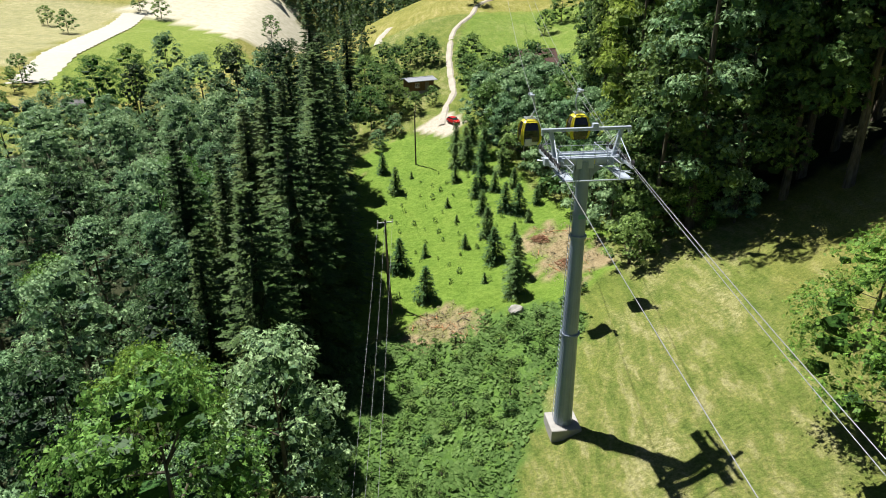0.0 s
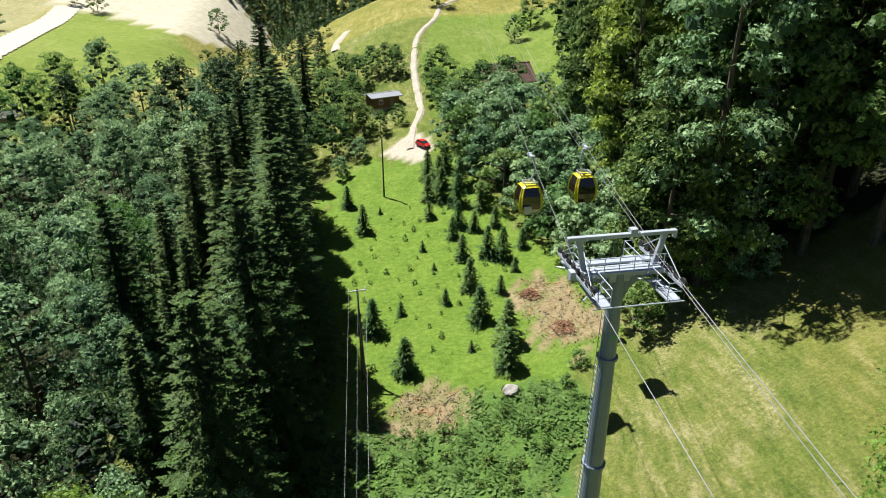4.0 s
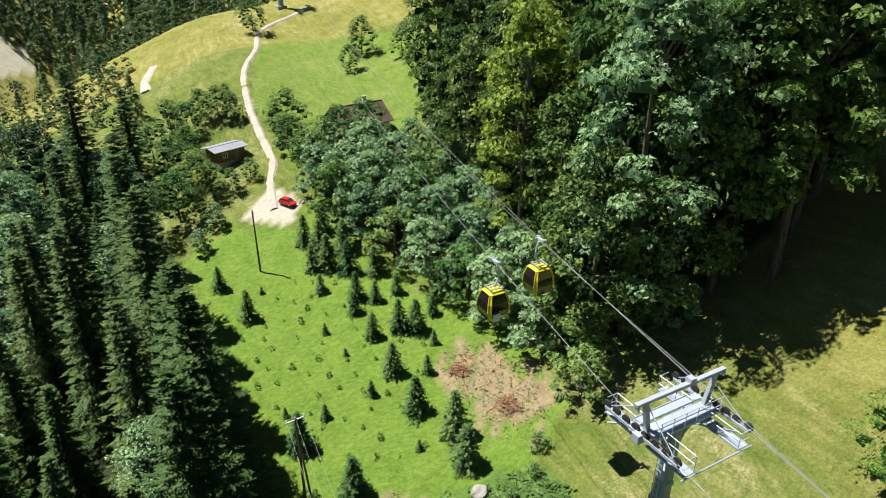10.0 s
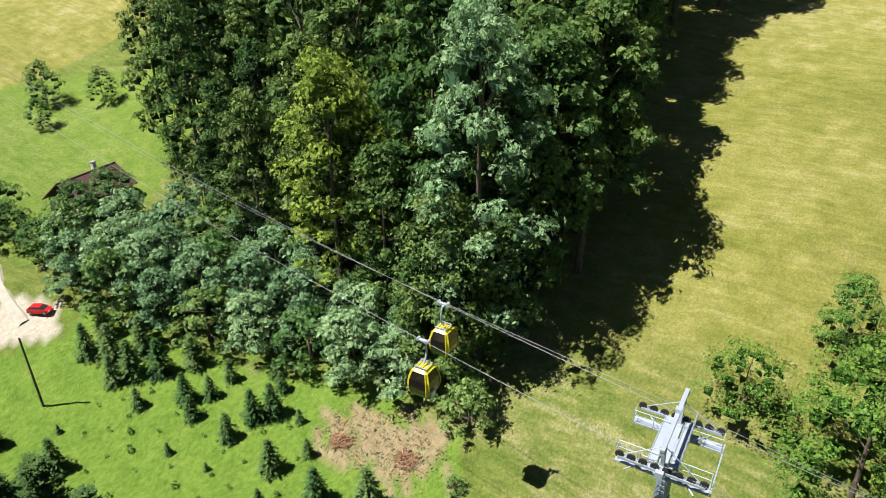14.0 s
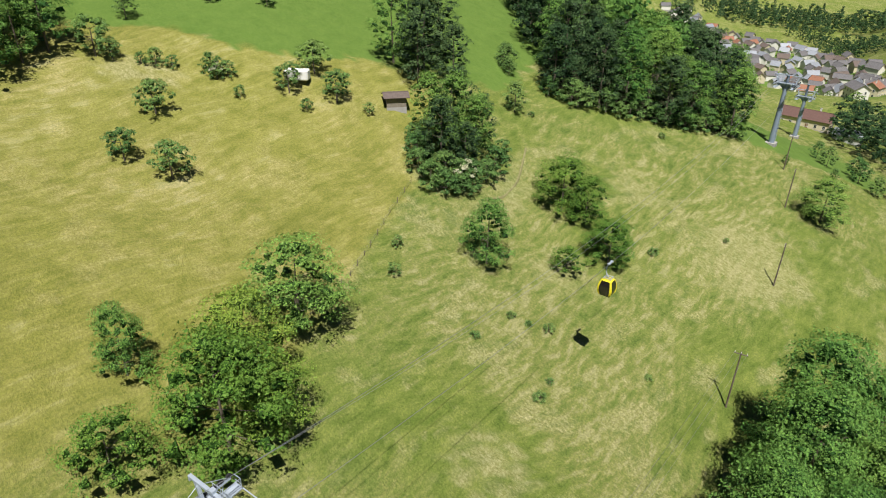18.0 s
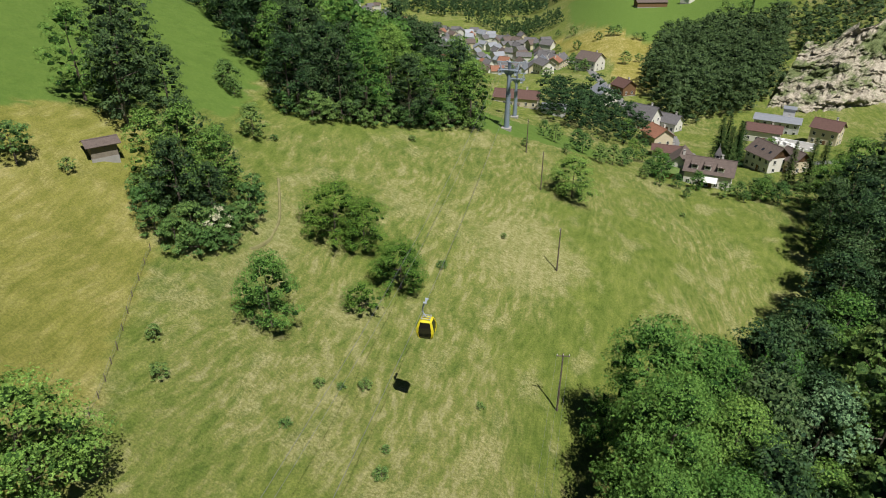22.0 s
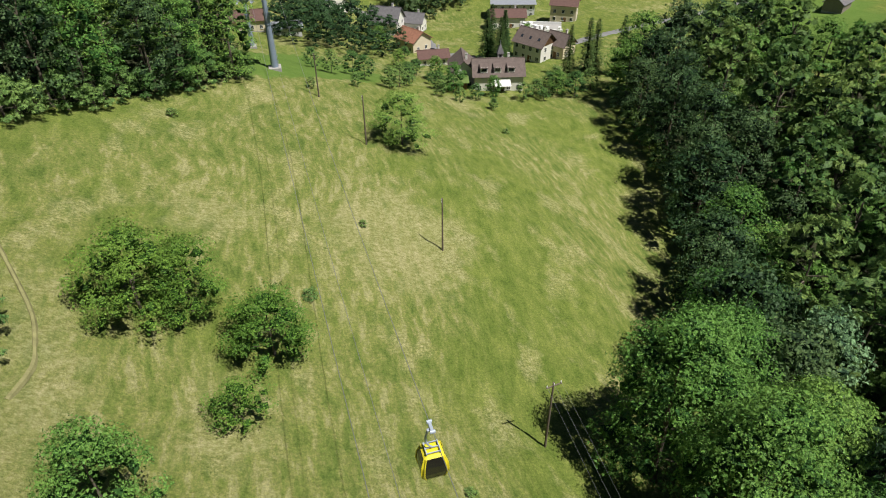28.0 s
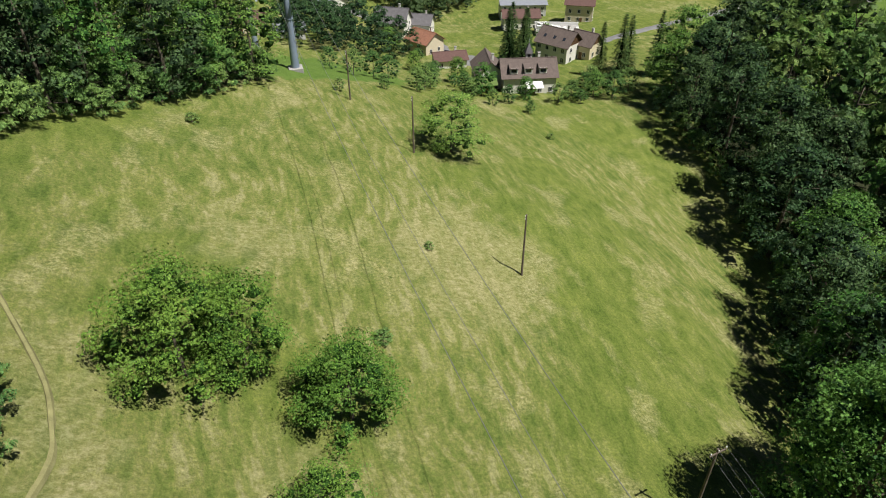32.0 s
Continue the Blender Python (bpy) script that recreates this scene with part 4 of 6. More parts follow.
_e = plant("hawthorn_bush", SHRUB[2], "hawthorn bush covered in white blossom", "bush", 86.5, -12.5, 0.9, 50)
part("blossom", ELDER, None, _e, "white flower clusters", Matrix.Scale(0.9, 4))
for k, (x, y) in enumerate([(105, 8), (109, 13), (103.5, 13), (112, 8), (108, 19), (115, 14), (100, 19)]):
    plant("crest_tree", BIGMAPLE[k % 3], "dark leafy tree at the top of the meadow", "tree", x, y, (.8, .95, .7)[k % 3], 67 * k, "crest trees")

# low weeds in the grass
for k, (x, y) in enumerate([(7.3, -69.2), (24, -10.2), (11.9, -9.6), (3.5, -27.4), (23.5, -18.9), (18.5, -22.1), (12.6, -13.4), (52, -66), (16, -55), (21, -20), (-31, -116), (33, -94)]):
    plant("weed_clump", SHRUB[k % 3], "low green weed clump in the meadow grass", "bush", x, y, 0.38 + 0.1 * (k % 3), 63 * k, "weeds", 0.6)
# tall growth below the plantation
_rng = np.random.RandomState(8)
for k, (x, y) in enumerate(scatter([(-12, 54), (4, 56), (11, 54), (6, 44), (2, 34), (0, 26), (-9, 22), (-13, 36)], 2.1, 61)):
    plant("thicket_bush", (HERB + HERB + SHRUB)[k % 9] if y < 46 else HERB[k % 3], "leafy fresh green bush in tall growth", "bush", x, y, _rng.uniform(0.4, 0.95) * (1 if k % 9 < 6 else 0.55), 37 * k, "thicket", 0.8)
for x, y, s in [(-9, 53, .35), (2, 52, .3), (6, 49, .35), (-3, 56, .3), (10, 56, .4), (13, 57, .45), (15, 59.5, .6), (-11, 50, .6)]:
    plant("thicket_bush", SHRUB[int(abs(x)) % 3], "leafy bush in tall growth", "bush", x, y, s, 37 * x, "thicket", 0.75)

# trees round the far field, the shed and the car park
for x, y, s, kind in [(35.7, 172.6, 1.1, FIELDROUND[0]), (29.9, 164, .75, FIELDROUND[1]), (42, 162.5, .9, FIELDROUND[2]), (7.8, 143, .5, FIELDROUND[1]), (9.2, 137.5, 1.2, FIELDROUND[0]), (8.8, 133, .9, FIELDROUND[2]), (9.5, 126, .9, FIELDROUND[1]), (12, 122, 1.3, FIELDROUND[0]), (16, 126, 1.2, FIELDROUND[2]), (20, 124, 1.3, FIELDROUND[1]), (-1, 152, .9, FIELDROUND[0]), (-4, 155, .8, FIELDROUND[1]), (-7, 150, .9, FIELDROUND[2]), (1.5, 150, .7, FIELDROUND[2]), (-10, 152, 1.0, FIELDROUND[0]), (-8, 143, .8, FIELDROUND[1]), (-8, 128, 1.1, FIELDROUND[2]), (-11, 134, 1.2, FIELDROUND[0]), (-3, 127, .55, FIELDROUND[0]), (-6, 131, .6, FIELDROUND[1]), (0.5, 129, .5, FIELDROUND[1]), (-12, 124, 1.1, FIELDROUND[1]), (-14, 142, 1.2, FIELDROUND[2]), (-7, 119, .75, PALESHRUB[0]), (-10, 114, .7, PALESHRUB[1]), (15, 197.5, 1.1, FIELDROUND[1]), (1.7, 160, .4, FIELDROUND[0])]:
    plant("field_tree", kind, "round leafy tree beside the track and fields", "tree", x, y, s, 91 * s + 13 * x, "field trees")
for x, y, s in [(-159, 309, 1.3), (-153, 381, 1.5), (-138, 369, 1.4), (-130.5, 215, 1.2), (-80, 366, 1.6), (-116, 229, .6), (-114, 198, .8), (-108, 199, .9), (-120, 184, .8), (-124, 190, .7), (-103, 195, .8), (-128, 205, .9), (-178, 330, 1.2)]:
    plant("field_tree", FARROUND[int(-x) % 3], "round tree standing on far hay fields", "tree", x, y, s, 17 * x, "far field trees")

# conifers among the lower houses
for x, y, s in [(-50, -176, .62), (-47, -180, .7), (-53, -181, .66), (-50, -185, .72), (-55, -187, .6), (-64, -157, .6), (-68, -154, .68), (-72, -157, .62), (-76, -150, .7), (-100, -150, .7), (-106, -146, .65), (-84, -153, .66)]:
    plant("spruce_tree", TALLSPRUCE[int(abs(x)) % 5], "dark spruce beside houses in the valley", "tree", x, y, s, 19 * x, "valley spruces")
# slope above the village
for x, y, s in [(4, -140, .9), (-4, -143, 1.0), (-9, -138, .9), (-13, -146, 1.0), (-2, -150, 1.0), (8, -147, .8), (-16, -152, .9), (-22, -140, .7), (-26, -136, .6), (-33, -131, .5), (-31, -139, .7), (-52, -142, 1.0), (-58, -139, 1.1), (-56, -147, 1.0), (-64, -142, 1.0), (-48, -141, .8), (10, -118, .4), (0, -128, .5), (-18, -160, .9), (-24, -150, .8)]:
    plant("slope_tree", FIELDROUND[int(abs(x)) % 3], "small round fruit tree on the slope above houses", "tree", x, y, s * .8, 23 * x, "slope trees")


FARSHAPES = [crown_shape(140 + k, 1.0, 0.36, 0.02, 200, 0.12, 13, 1) for k in range(4)]
FINESHAPES = [crown_shape(145 + k, 1.0, 0.36, 0.02, 560, 0.062, 18, 1) for k in range(4)]


def far_wood(name, poly, gap, seed, label, low, high, mat, conifer=0.12, shapes=FARSHAPES):
    """Woods too far to count: many small crowns in one mesh."""
    rng = np.random.RandomState(seed)
    vs, fs, n, cores = [], [], 0, 0
    for x, y in scatter(poly, gap, seed, most=650):
        h = rng.uniform(low, high) * (1.0 if rng.uniform() > 0.25 else 0.7)
        v, f, _, core = shapes[rng.randint(4)]
        a = rng.uniform(0, 6.283)
        if rng.uniform() < conifer:
            k, h = 150, h * 1.2
            up, b = rng.uniform(0, 1, k) ** 1.4, rng.uniform(0, 6.283, k)
            c = np.stack([0.19 * (1 - up) * np.cos(b), 0.19 * (1 - up) * np.sin(b), 0.05 + 0.93 * up], 1)
            v, f = leaf_quads(c, np.stack([np.cos(b), np.sin(b), 0.9 + 0 * b], 1) + 0.4 * unit(rng, k), rng.uniform(0.07, 0.13, k), rng, 0.8)
            core = 0
        w = rng.uniform(0.85, 1.25)
        v = np.stack([(v[:, 0] * math.cos(a) - v[:, 1] * math.sin(a)) * h * w + x, (v[:, 0] * math.sin(a) + v[:, 1] * math.cos(a)) * h * w + y, v[:, 2] * h + ground_z(x, y)], 1)
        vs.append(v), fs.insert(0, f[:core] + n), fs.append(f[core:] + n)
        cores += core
        n += len(v)
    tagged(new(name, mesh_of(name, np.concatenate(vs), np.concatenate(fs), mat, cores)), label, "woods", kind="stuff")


far_wood("crest_wood", [(-40, 262), (-5, 246), (10, 264), (22, 300), (60, 335), (60, 400), (-20, 390), (-46, 340)], 7.0, 31, "dark mixed woods beyond the crest", 12, 20, WOODLAND, 0.4, shapes=FINESHAPES)
far_wood("hollow_wood", [(-84, 425), (-48, 400), (-30, 380), (0, 372), (60, 400), (130, 440), (130, 560), (-170, 560), (-150, 440)], 7.5, 41, "dark mixed woods across the hollow", 16, 24, WOODLAND, 0.45)
far_wood("ridge_wood", [(46, 300), (120, 262), (170, 330), (66, 420)], 8, 32, "mixed woods behind the ridge", 13, 19, WOODLAND)
far_wood("quarry_wood", [(-38, -246), (-55, -262), (-76, -276), (-94, -330), (-110, -420), (-70, -450), (-38, -400), (-28, -310)], 5.6, 33, "dark leafy woods beside the quarry", 16, 23, WOODLAND, 0.1, shapes=FINESHAPES)
far_wood("cliff_wood", [(-110, -420), (-110, -345), (-190, -345), (-230, -260), (-330, -300), (-260, -480)], 9, 36, "woods above the quarry", 13, 19, WOODLAND)
far_wood("lower_copse", [(13, -207), (17, -226), (0, -260), (-16, -240), (-24, -214), (-26, -198), (-8, -190)], 6, 37, "leafy copse between meadow and houses", 11, 16, WOODLAND, 0, shapes=FINESHAPES)
far_wood("hillside_wood", [(110, -170), (60, -172), (70, -220), (110, -300), (200, -380), (260, -300), (190, -180)], 9, 38, "woods on the hillside above the village", 14, 20, WOODLAND)
far_wood("top_wood", [(128, 40), (140, 0), (136, -60), (120, -100), (170, -130), (200, -40), (190, 60)], 8, 39, "woods along the top of the upper field", 14, 20, WOODLAND)
far_wood("gully_wood", [(-17, 152), (-15, 176), (-18, 205), (-26, 232), (-50, 232), (-56, 190), (-30, 150)], 6, 40, "leafy woods in the gully below the field", 6, 9, WOODLAND, 0.35, shapes=FINESHAPES)
far_wood("village_copse", [(72, -701), (125, -790), (170, -790), (140, -750), (64, -610), (38, -600), (44, -640)], 8, 34, "copses on the slope beside the village", 9, 14, WOODLAND)
far_wood("horizon_wood", [(-60, -790), (120, -840), (330, -790), (450, -830), (430, -930), (-80, -930)], 9.5, 42, "wooded hills beyond the village", 14, 22, WOODLAND, 0.3)

# ---- the gondola lift ----
TOWER_AT, TOWER2_AT, TOWER3_AT, FAR_AT = (9.0, 38.9), (16.5, -128.0), (22.5, -188.0), (27.0, 218.0)
GAUGE = 2.6


def lift_tower(x, y, height, turn, label, fine=True):
    """A round column with a crossarm, walkways, sheaves and a lifting beam; its arm lies along its own x."""
    z = ground_z(x, y)
    t = thing("lift_tower", label, "lift tower", pose(x, y, z, 0, 0, turn))
    part("footing", box((2.6, 2.6, 1.2), (0, 0, 0.1), bevel=0.05), CONCRETE, t)
    col, cuts = height - 1.2, (0.35, 9.5, 18.0)
    bm = bmesh.new()
    rad = lambda h: 0.78 - 0.36 * h / col
    for a, b in zip(cuts, cuts[1:] + (col,)):
        add_tube(bm, (0, 0, a), (0, 0, b), rad(a), rad(b), 20)
    part("column", bm, COLUMN, t, "tapering grey-blue steel column", smooth=False)
    for h in cuts:
        bm = tube((0, 0, h - 0.06), (0, 0, h + 0.1), rad(h) + 0.14, None, 20)
        for a in range(16):
            add_box(bm, (0.07, 0.07, 0.22), ((rad(h) + 0.08) * math.cos(a * 0.393), (rad(h) + 0.08) * math.sin(a * 0.393), h + 0.02))
        part("flange", bm, COLUMN, t)
    top = col
    bm = box((2 * GAUGE + 0.7, 0.5, 0.55), (0, 0, top), bevel=0.02)
    add_box(bm, (1.3, 0.7, 0.8), (0, 0, top - 0.15), None, 0.03)
    part("crossarm", bm, STEEL, t)
    for s in (-1, 1):
        bm = bmesh.new()
        pts = [(0.3, top - 2.6), (0.42, top - 1.7), (0.75, top - 1.0), (1.35, top - 0.5), (2.1, top - 0.28)]
        for (x0, z0), (x1, z1) in zip(pts, pts[1:]):
            q = [bm.verts.new((s * xx, yy, zz)) for yy in (-0.22, 0.22) for xx, zz in ((x0, z0), (x1, z1), (x1, top - 0.2), (x0 * 0.6, top - 0.2))]
            for f in ((0, 1, 2, 3), (7, 6, 5, 4), (0, 4, 5, 1), (1, 5, 6, 2), (2, 6, 7, 3), (3, 7, 4, 0)):
                bm.faces.new([q[k] for k in f])
        part("haunch", bm, COLUMN, t, "curved steel haunch under the arm")
    part("sign_plate", box((0.34, 0.03, 0.42), (0.55, -0.28, top - 0.02)), YELLOW, t, "small yellow plate")
    # lifting beam on slanting posts
    for s in (-1, 1):
        bm = bmesh.new()
        add_box(bm, (0.3, 0.24, 2.0), (s * 2.35, 0, top + 1.2), Matrix.Rotation(s * 0.22, 4, "Y"), 0.02)
        part("beam_post", bm, STEEL, t)
    bm = box((6.5, 0.28, 0.22), (0, 0, top + 2.25), bevel=0.02)
    for s in (-1, 1):
        add_box(bm, (0.12, 0.3, 0.45), (s * 3.15, 0, top + 2.1))
    add_box(bm, (0.4, 0.4, 0.25), (0.6, 0, top + 2.5))
    part("lifting_beam", bm, STEEL, t, "long steel lifting beam")
    for s in (-1, 1):
        cx = s * GAUGE
        # walkway beside each rope
        for k, yy in enumerate((-2.2, -0.9, 0.9, 2.2)):
            bm = box((0.75, 1.25, 0.05), (cx - s * 0.6, yy, top - 0.55))
            for e in (-1, 1):
                add_box(bm, (0.05, 1.25, 0.1), (cx - s * 0.6 + e * 0.37, yy, top - 0.53))
            part("walkway_grating", bm, STEEL, t)
        bm = bmesh.new()
        for e in (-1, 1):
            for yy in (0.35, 1.5, 2.8):
                add_tube(bm, (cx - s * 0.97, e * yy, top - 0.55), (cx - s * 0.97, e * yy, top + 0.5), 0.028, None, 6)
            for zz in (top - 0.03, top + 0.5):
                add_tube(bm, (cx - s * 0.97, e * 0.35, zz), (cx - s * 0.97, e * 2.8, zz), 0.026, None, 6)
                add_tube(bm, (cx - s * 0.97, e * 2.8, zz), (cx - s * 0.25, e * 2.8, zz), 0.026, None, 6)
        part("handrail", bm, STEEL, t)
        bm = box((0.16, 5.2, 0.22), (cx, 0, top + 0.1), bevel=0.02)
        for yy in (-1.7, 1.7):
            add_box(bm, (0.12, 1.6, 0.14), (cx, yy, top + 0.22))
        part("sheave_frame", bm, STEEL, t)
        for yy in np.linspace(-2.5, 2.5, 8 if fine else 4):
            bm = tube((cx - 0.06, yy, top + 0.32), (cx + 0.06, yy, top + 0.32), 0.27, None, 14)
            add_tube(bm, (cx - 0.08, yy, top + 0.32), (cx + 0.08, yy, top + 0.32), 0.1, None, 8)
            part("sheave", bm, RUBBER, t, "black rubber-lined rope wheel")
        bm = bmesh.new()
        for yy in (-1.3, 1.3):
            add_tube(bm, (s * 0.5, 0, top - 0.3), (cx + s * 0.3, yy * 1.6, top - 0.5), 0.05, None, 6)
            add_tube(bm, (s * 2.35, 0, top + 1.9), (cx, yy * 1.9, top + 0.25), 0.03, None, 6)
        part("brace", bm, STEEL, t)
    # middle gantry and ladder
    for yy in (-0.65, 0.65):
        bm = box((2 * GAUGE - 0.6, 0.55, 0.05), (0, yy, top + 0.32))
        for e in (-1, 1):
            add_box(bm, (2 * GAUGE - 0.6, 0.04, 0.12), (0, yy + e * 0.27, top + 0.34))
        part("gantry_grating", bm, STEEL, t)
    bm = bmesh.new()
    for xx in np.linspace(-2.2, 2.2, 6):
        add_tube(bm, (xx, -0.95, top + 0.3), (xx, -0.95, top + 1.35), 0.025, None, 6)
    for zz in (0.85, 1.35):
        add_tube(bm, (-2.3, -0.95, top + zz), (2.3, -0.95, top + zz), 0.022, None, 6)
    part("gantry_rail", bm, STEEL, t)
    bm = tube((-2.6, -2.9, top - 0.6), (2.6, -2.9, top - 0.6), 0.05, None, 6)
    part("spacer_bar", bm, STEEL, t)
    bm = bmesh.new()
    for e in (-0.2, 0.2):
        add_tube(bm, (-0.9, e, 1.0), (-0.55, e, top), 0.022, None, 5)
    for zz in np.arange(1.2, top, 0.45):
        add_box(bm, (0.03, 0.42, 0.03), (-0.9 + 0.35 * (zz - 1) / (top - 1), 0, zz))
    part("ladder", bm, STEEL, t)
    part("number_plate", box((0.5, 0.02, 0.34), (0, -rad(col - 4.2) - 0.02, col - 4.2)), PLATE, t, "small green plate")
    return t


H1, H2 = 25.1, 17.0
lift_tower(*TOWER_AT, H1, 4, "grey steel gondola lift tower with crossarm and walkways")
lift_tower(*TOWER2_AT, H2, 0, "grey steel gondola lift tower at the meadow's lower end")
lift_tower(*TOWER3_AT, 15.0, 0, "distant grey steel gondola lift tower", False)
lift_tower(*FAR_AT, 16.0, 6, "distant grey lift tower beyond the crest", False)


def rope_end(at, height, side, turn=0.0):
    c, s = math.cos(radians(turn)), math.sin(radians(turn))
    return Vector((at[0] + c * GAUGE * side, at[1] + s * GAUGE * side, ground_z(*at) + height - 1.2 + 0.62))


ENDS = {side: [rope_end(FAR_AT, 16, side, 6), rope_end(TOWER_AT, H1, side, 4), rope_end(TOWER2_AT, H2, side), rope_end(TOWER3_AT, 15, side)] for side in (-1, 1)}
SAG = (4.5, 5.0, 0.6)


def rope_point(side, span, f):
    a, b = ENDS[side][span], ENDS[side][span + 1]
    p = a.lerp(b, f)
    p.z -= 4 * SAG[span] * f * (1 - f)
    return p


def rope(name, points, r, mat, label):
    cu = bpy.data.curves.new(name, "CURVE")
    cu.dimensions, cu.bevel_depth, cu.bevel_resolution = "3D", r, 1
    sp = cu.splines.new("POLY")
    sp.points.add(len(points) - 1)
    for q, p in zip(sp.points, points):
        q.co = (*p, 1)
    cu.materials.append(mat)
    return tagged(new(name, cu), label, "cable")


for side in (-1, 1):
    rope("haul_rope", [rope_point(side, s, f) for s in range(3) for f in np.linspace(0, 1, 25)], 0.025, ROPE, "grey steel haul rope of the gondola lift")


_tops = [Vector((a[0] + 0.9, a[1], ground_z(*a) + h + 1.3)) for a, h in ((FAR_AT, 16), (TOWER_AT, H1), (TOWER2_AT, H2), (TOWER3_AT, 15))]
rope("signal_cable", [a.lerp(b, f) - Vector((0, 0, 4 * sag * f * (1 - f))) for a, b, sag in zip(_tops, _tops[1:], (5.5, 6, 0.8)) for f in np.linspace(0, 1, 25)], 0.018, ROPE, "thin signal cable between the lift towers")


def cabin_thing(p, heading, label):
    """A gondola that hangs from the rope at p; its front looks along -y before the turn."""
    t = thing("gondola", label, "gondola", pose(p.x, p.y, p.z, 0, 0, heading), "gondolas")
    lo, hi = -4.75, -2.55
    # body rings from floor to roof: half width, half length
    rings = [(0.78, 0.72, lo), (0.93, 0.88, lo + 0.35), (1.0, 0.98, lo + 0.85), (0.95, 0.92, lo + 1.5), (0.74, 0.70, hi)]

    def ring_pt(k, u, v, grow=0.0):
        return Vector(((rings[k][0] + grow) * u, (rings[k][1] + grow) * v, rings[k][2]))

    def shell(ks, corners, grow):
        bm = bmesh.new()
        grid = [[bm.verts.new(ring_pt(k, u, v, grow)) for u, v in corners] for k in ks]
        for a, b in zip(grid, grid[1:]):
            for i in range(len(corners) - 1):
                bm.faces.new((a[i], a[i + 1], b[i + 1], b[i]))
        return bm

    square = [(-0.82, -1), (0.82, -1), (1, -0.82), (1, 0.82), (0.82, 1), (-0.82, 1), (-1, 0.82), (-1, -0.82), (-0.82, -1)]
    for name, i in (("front_window", 0), ("side_window", 2), ("rear_window", 4), ("side_window", 6)):
        part(name, shell((1, 2, 3, 4), square[i : i + 2], 0.0), TINT, t, "dark tinted window")
    for i in (1, 3, 5, 7):
        part("corner_post", shell((0, 1, 2, 3, 4), square[i : i + 2], 0.012), YELLOW, t, "yellow corner post")
        bm = bmesh.new()
        u, v = square[i], square[i + 1]
        for k in range(4):
            for q in (u, v):
                add_tube(bm, ring_pt(k, *q, 0.02), ring_pt(k + 1, *q, 0.02), 0.055, None, 6)
        part("frame_edge", bm, YELLOW, t, "yellow frame edge")
    for i in (0, 2, 4, 6):
        part("lower_panel", shell((0, 1), square[i : i + 2], 0.015), PALE if i == 0 else TINT, t)
    bm = bmesh.new()
    ring = [bm.verts.new(ring_pt(4, *c, 0.02) + Vector((0, 0, 0.03))) for c in square[:-1]]
    cap = [bm.verts.new(ring_pt(4, c[0] * 0.72, c[1] * 0.72) + Vector((0, 0, 0.2))) for c in square[:-1]]
    for k in range(8):
        bm.faces.new((ring[k], ring[(k + 1) % 8], cap[(k + 1) % 8], cap[k]))
    bm.faces.new(cap)
    part("roof", bm, YELLOW, t, "yellow roof")
    part("floor", box((1.5, 1.4, 0.1), (0, 0, lo - 0.02), bevel=0.02), RUBBER, t)
    part("ski_rack", box((0.7, 0.16, 0.75), (-0.35, -1.02, lo + 0.35), Matrix.Rotation(0.12, 4, "X"), 0.05), PALE, t, "white ski rack")
    bm = bmesh.new()
    for xx in (-0.5, 0.5):
        add_box(bm, (0.07, 1.1, 0.07), (xx, 0, hi + 0.36))
        for yy in (-0.45, 0.45):
            add_tube(bm, (xx, yy, hi + 0.12), (xx, yy, hi + 0.36), 0.035, None, 6)
    for yy in (-0.45, 0, 0.45):
        add_box(bm, (1.1, 0.07, 0.07), (0, yy, hi + 0.38))
    part("roof_frame", bm, STEEL, t)
    bm = bmesh.new()
    bend = [(0, 0, hi + 0.4), (0.18, 0, -1.95), (0.42, 0, -1.5), (0.45, 0, -1.0), (0.34, 0, -0.45), (0.12, 0, -0.1)]
    for a, b in zip(bend, bend[1:]):
        add_tube(bm, a, b, 0.085, 0.08, 8)
    part("hanger_arm", bm, STEEL, t, "bent steel hanger arm")
    bm = box((0.24, 0.75, 0.22), (0.04, 0, 0.02), bevel=0.03)
    for yy in (-0.45, 0.45):
        add_tube(bm, (-0.15, yy, 0.08), (0.22, yy, 0.08), 0.13, None, 10)
    add_box(bm, (0.3, 0.2, 0.2), (0.22, 0.1, -0.12), None, 0.03)
    part("rope_grip", bm, STEEL, t)
    return t


cabin_thing(rope_point(-1, 0, 0.893), 4, "yellow and black gondola hanging over the clearing")
cabin_thing(rope_point(1, 0, 0.885), 184, "yellow and black gondola nearing the lift tower")
cabin_thing(rope_point(-1, 1, 0.35), 2, "yellow and black gondola above the meadow")


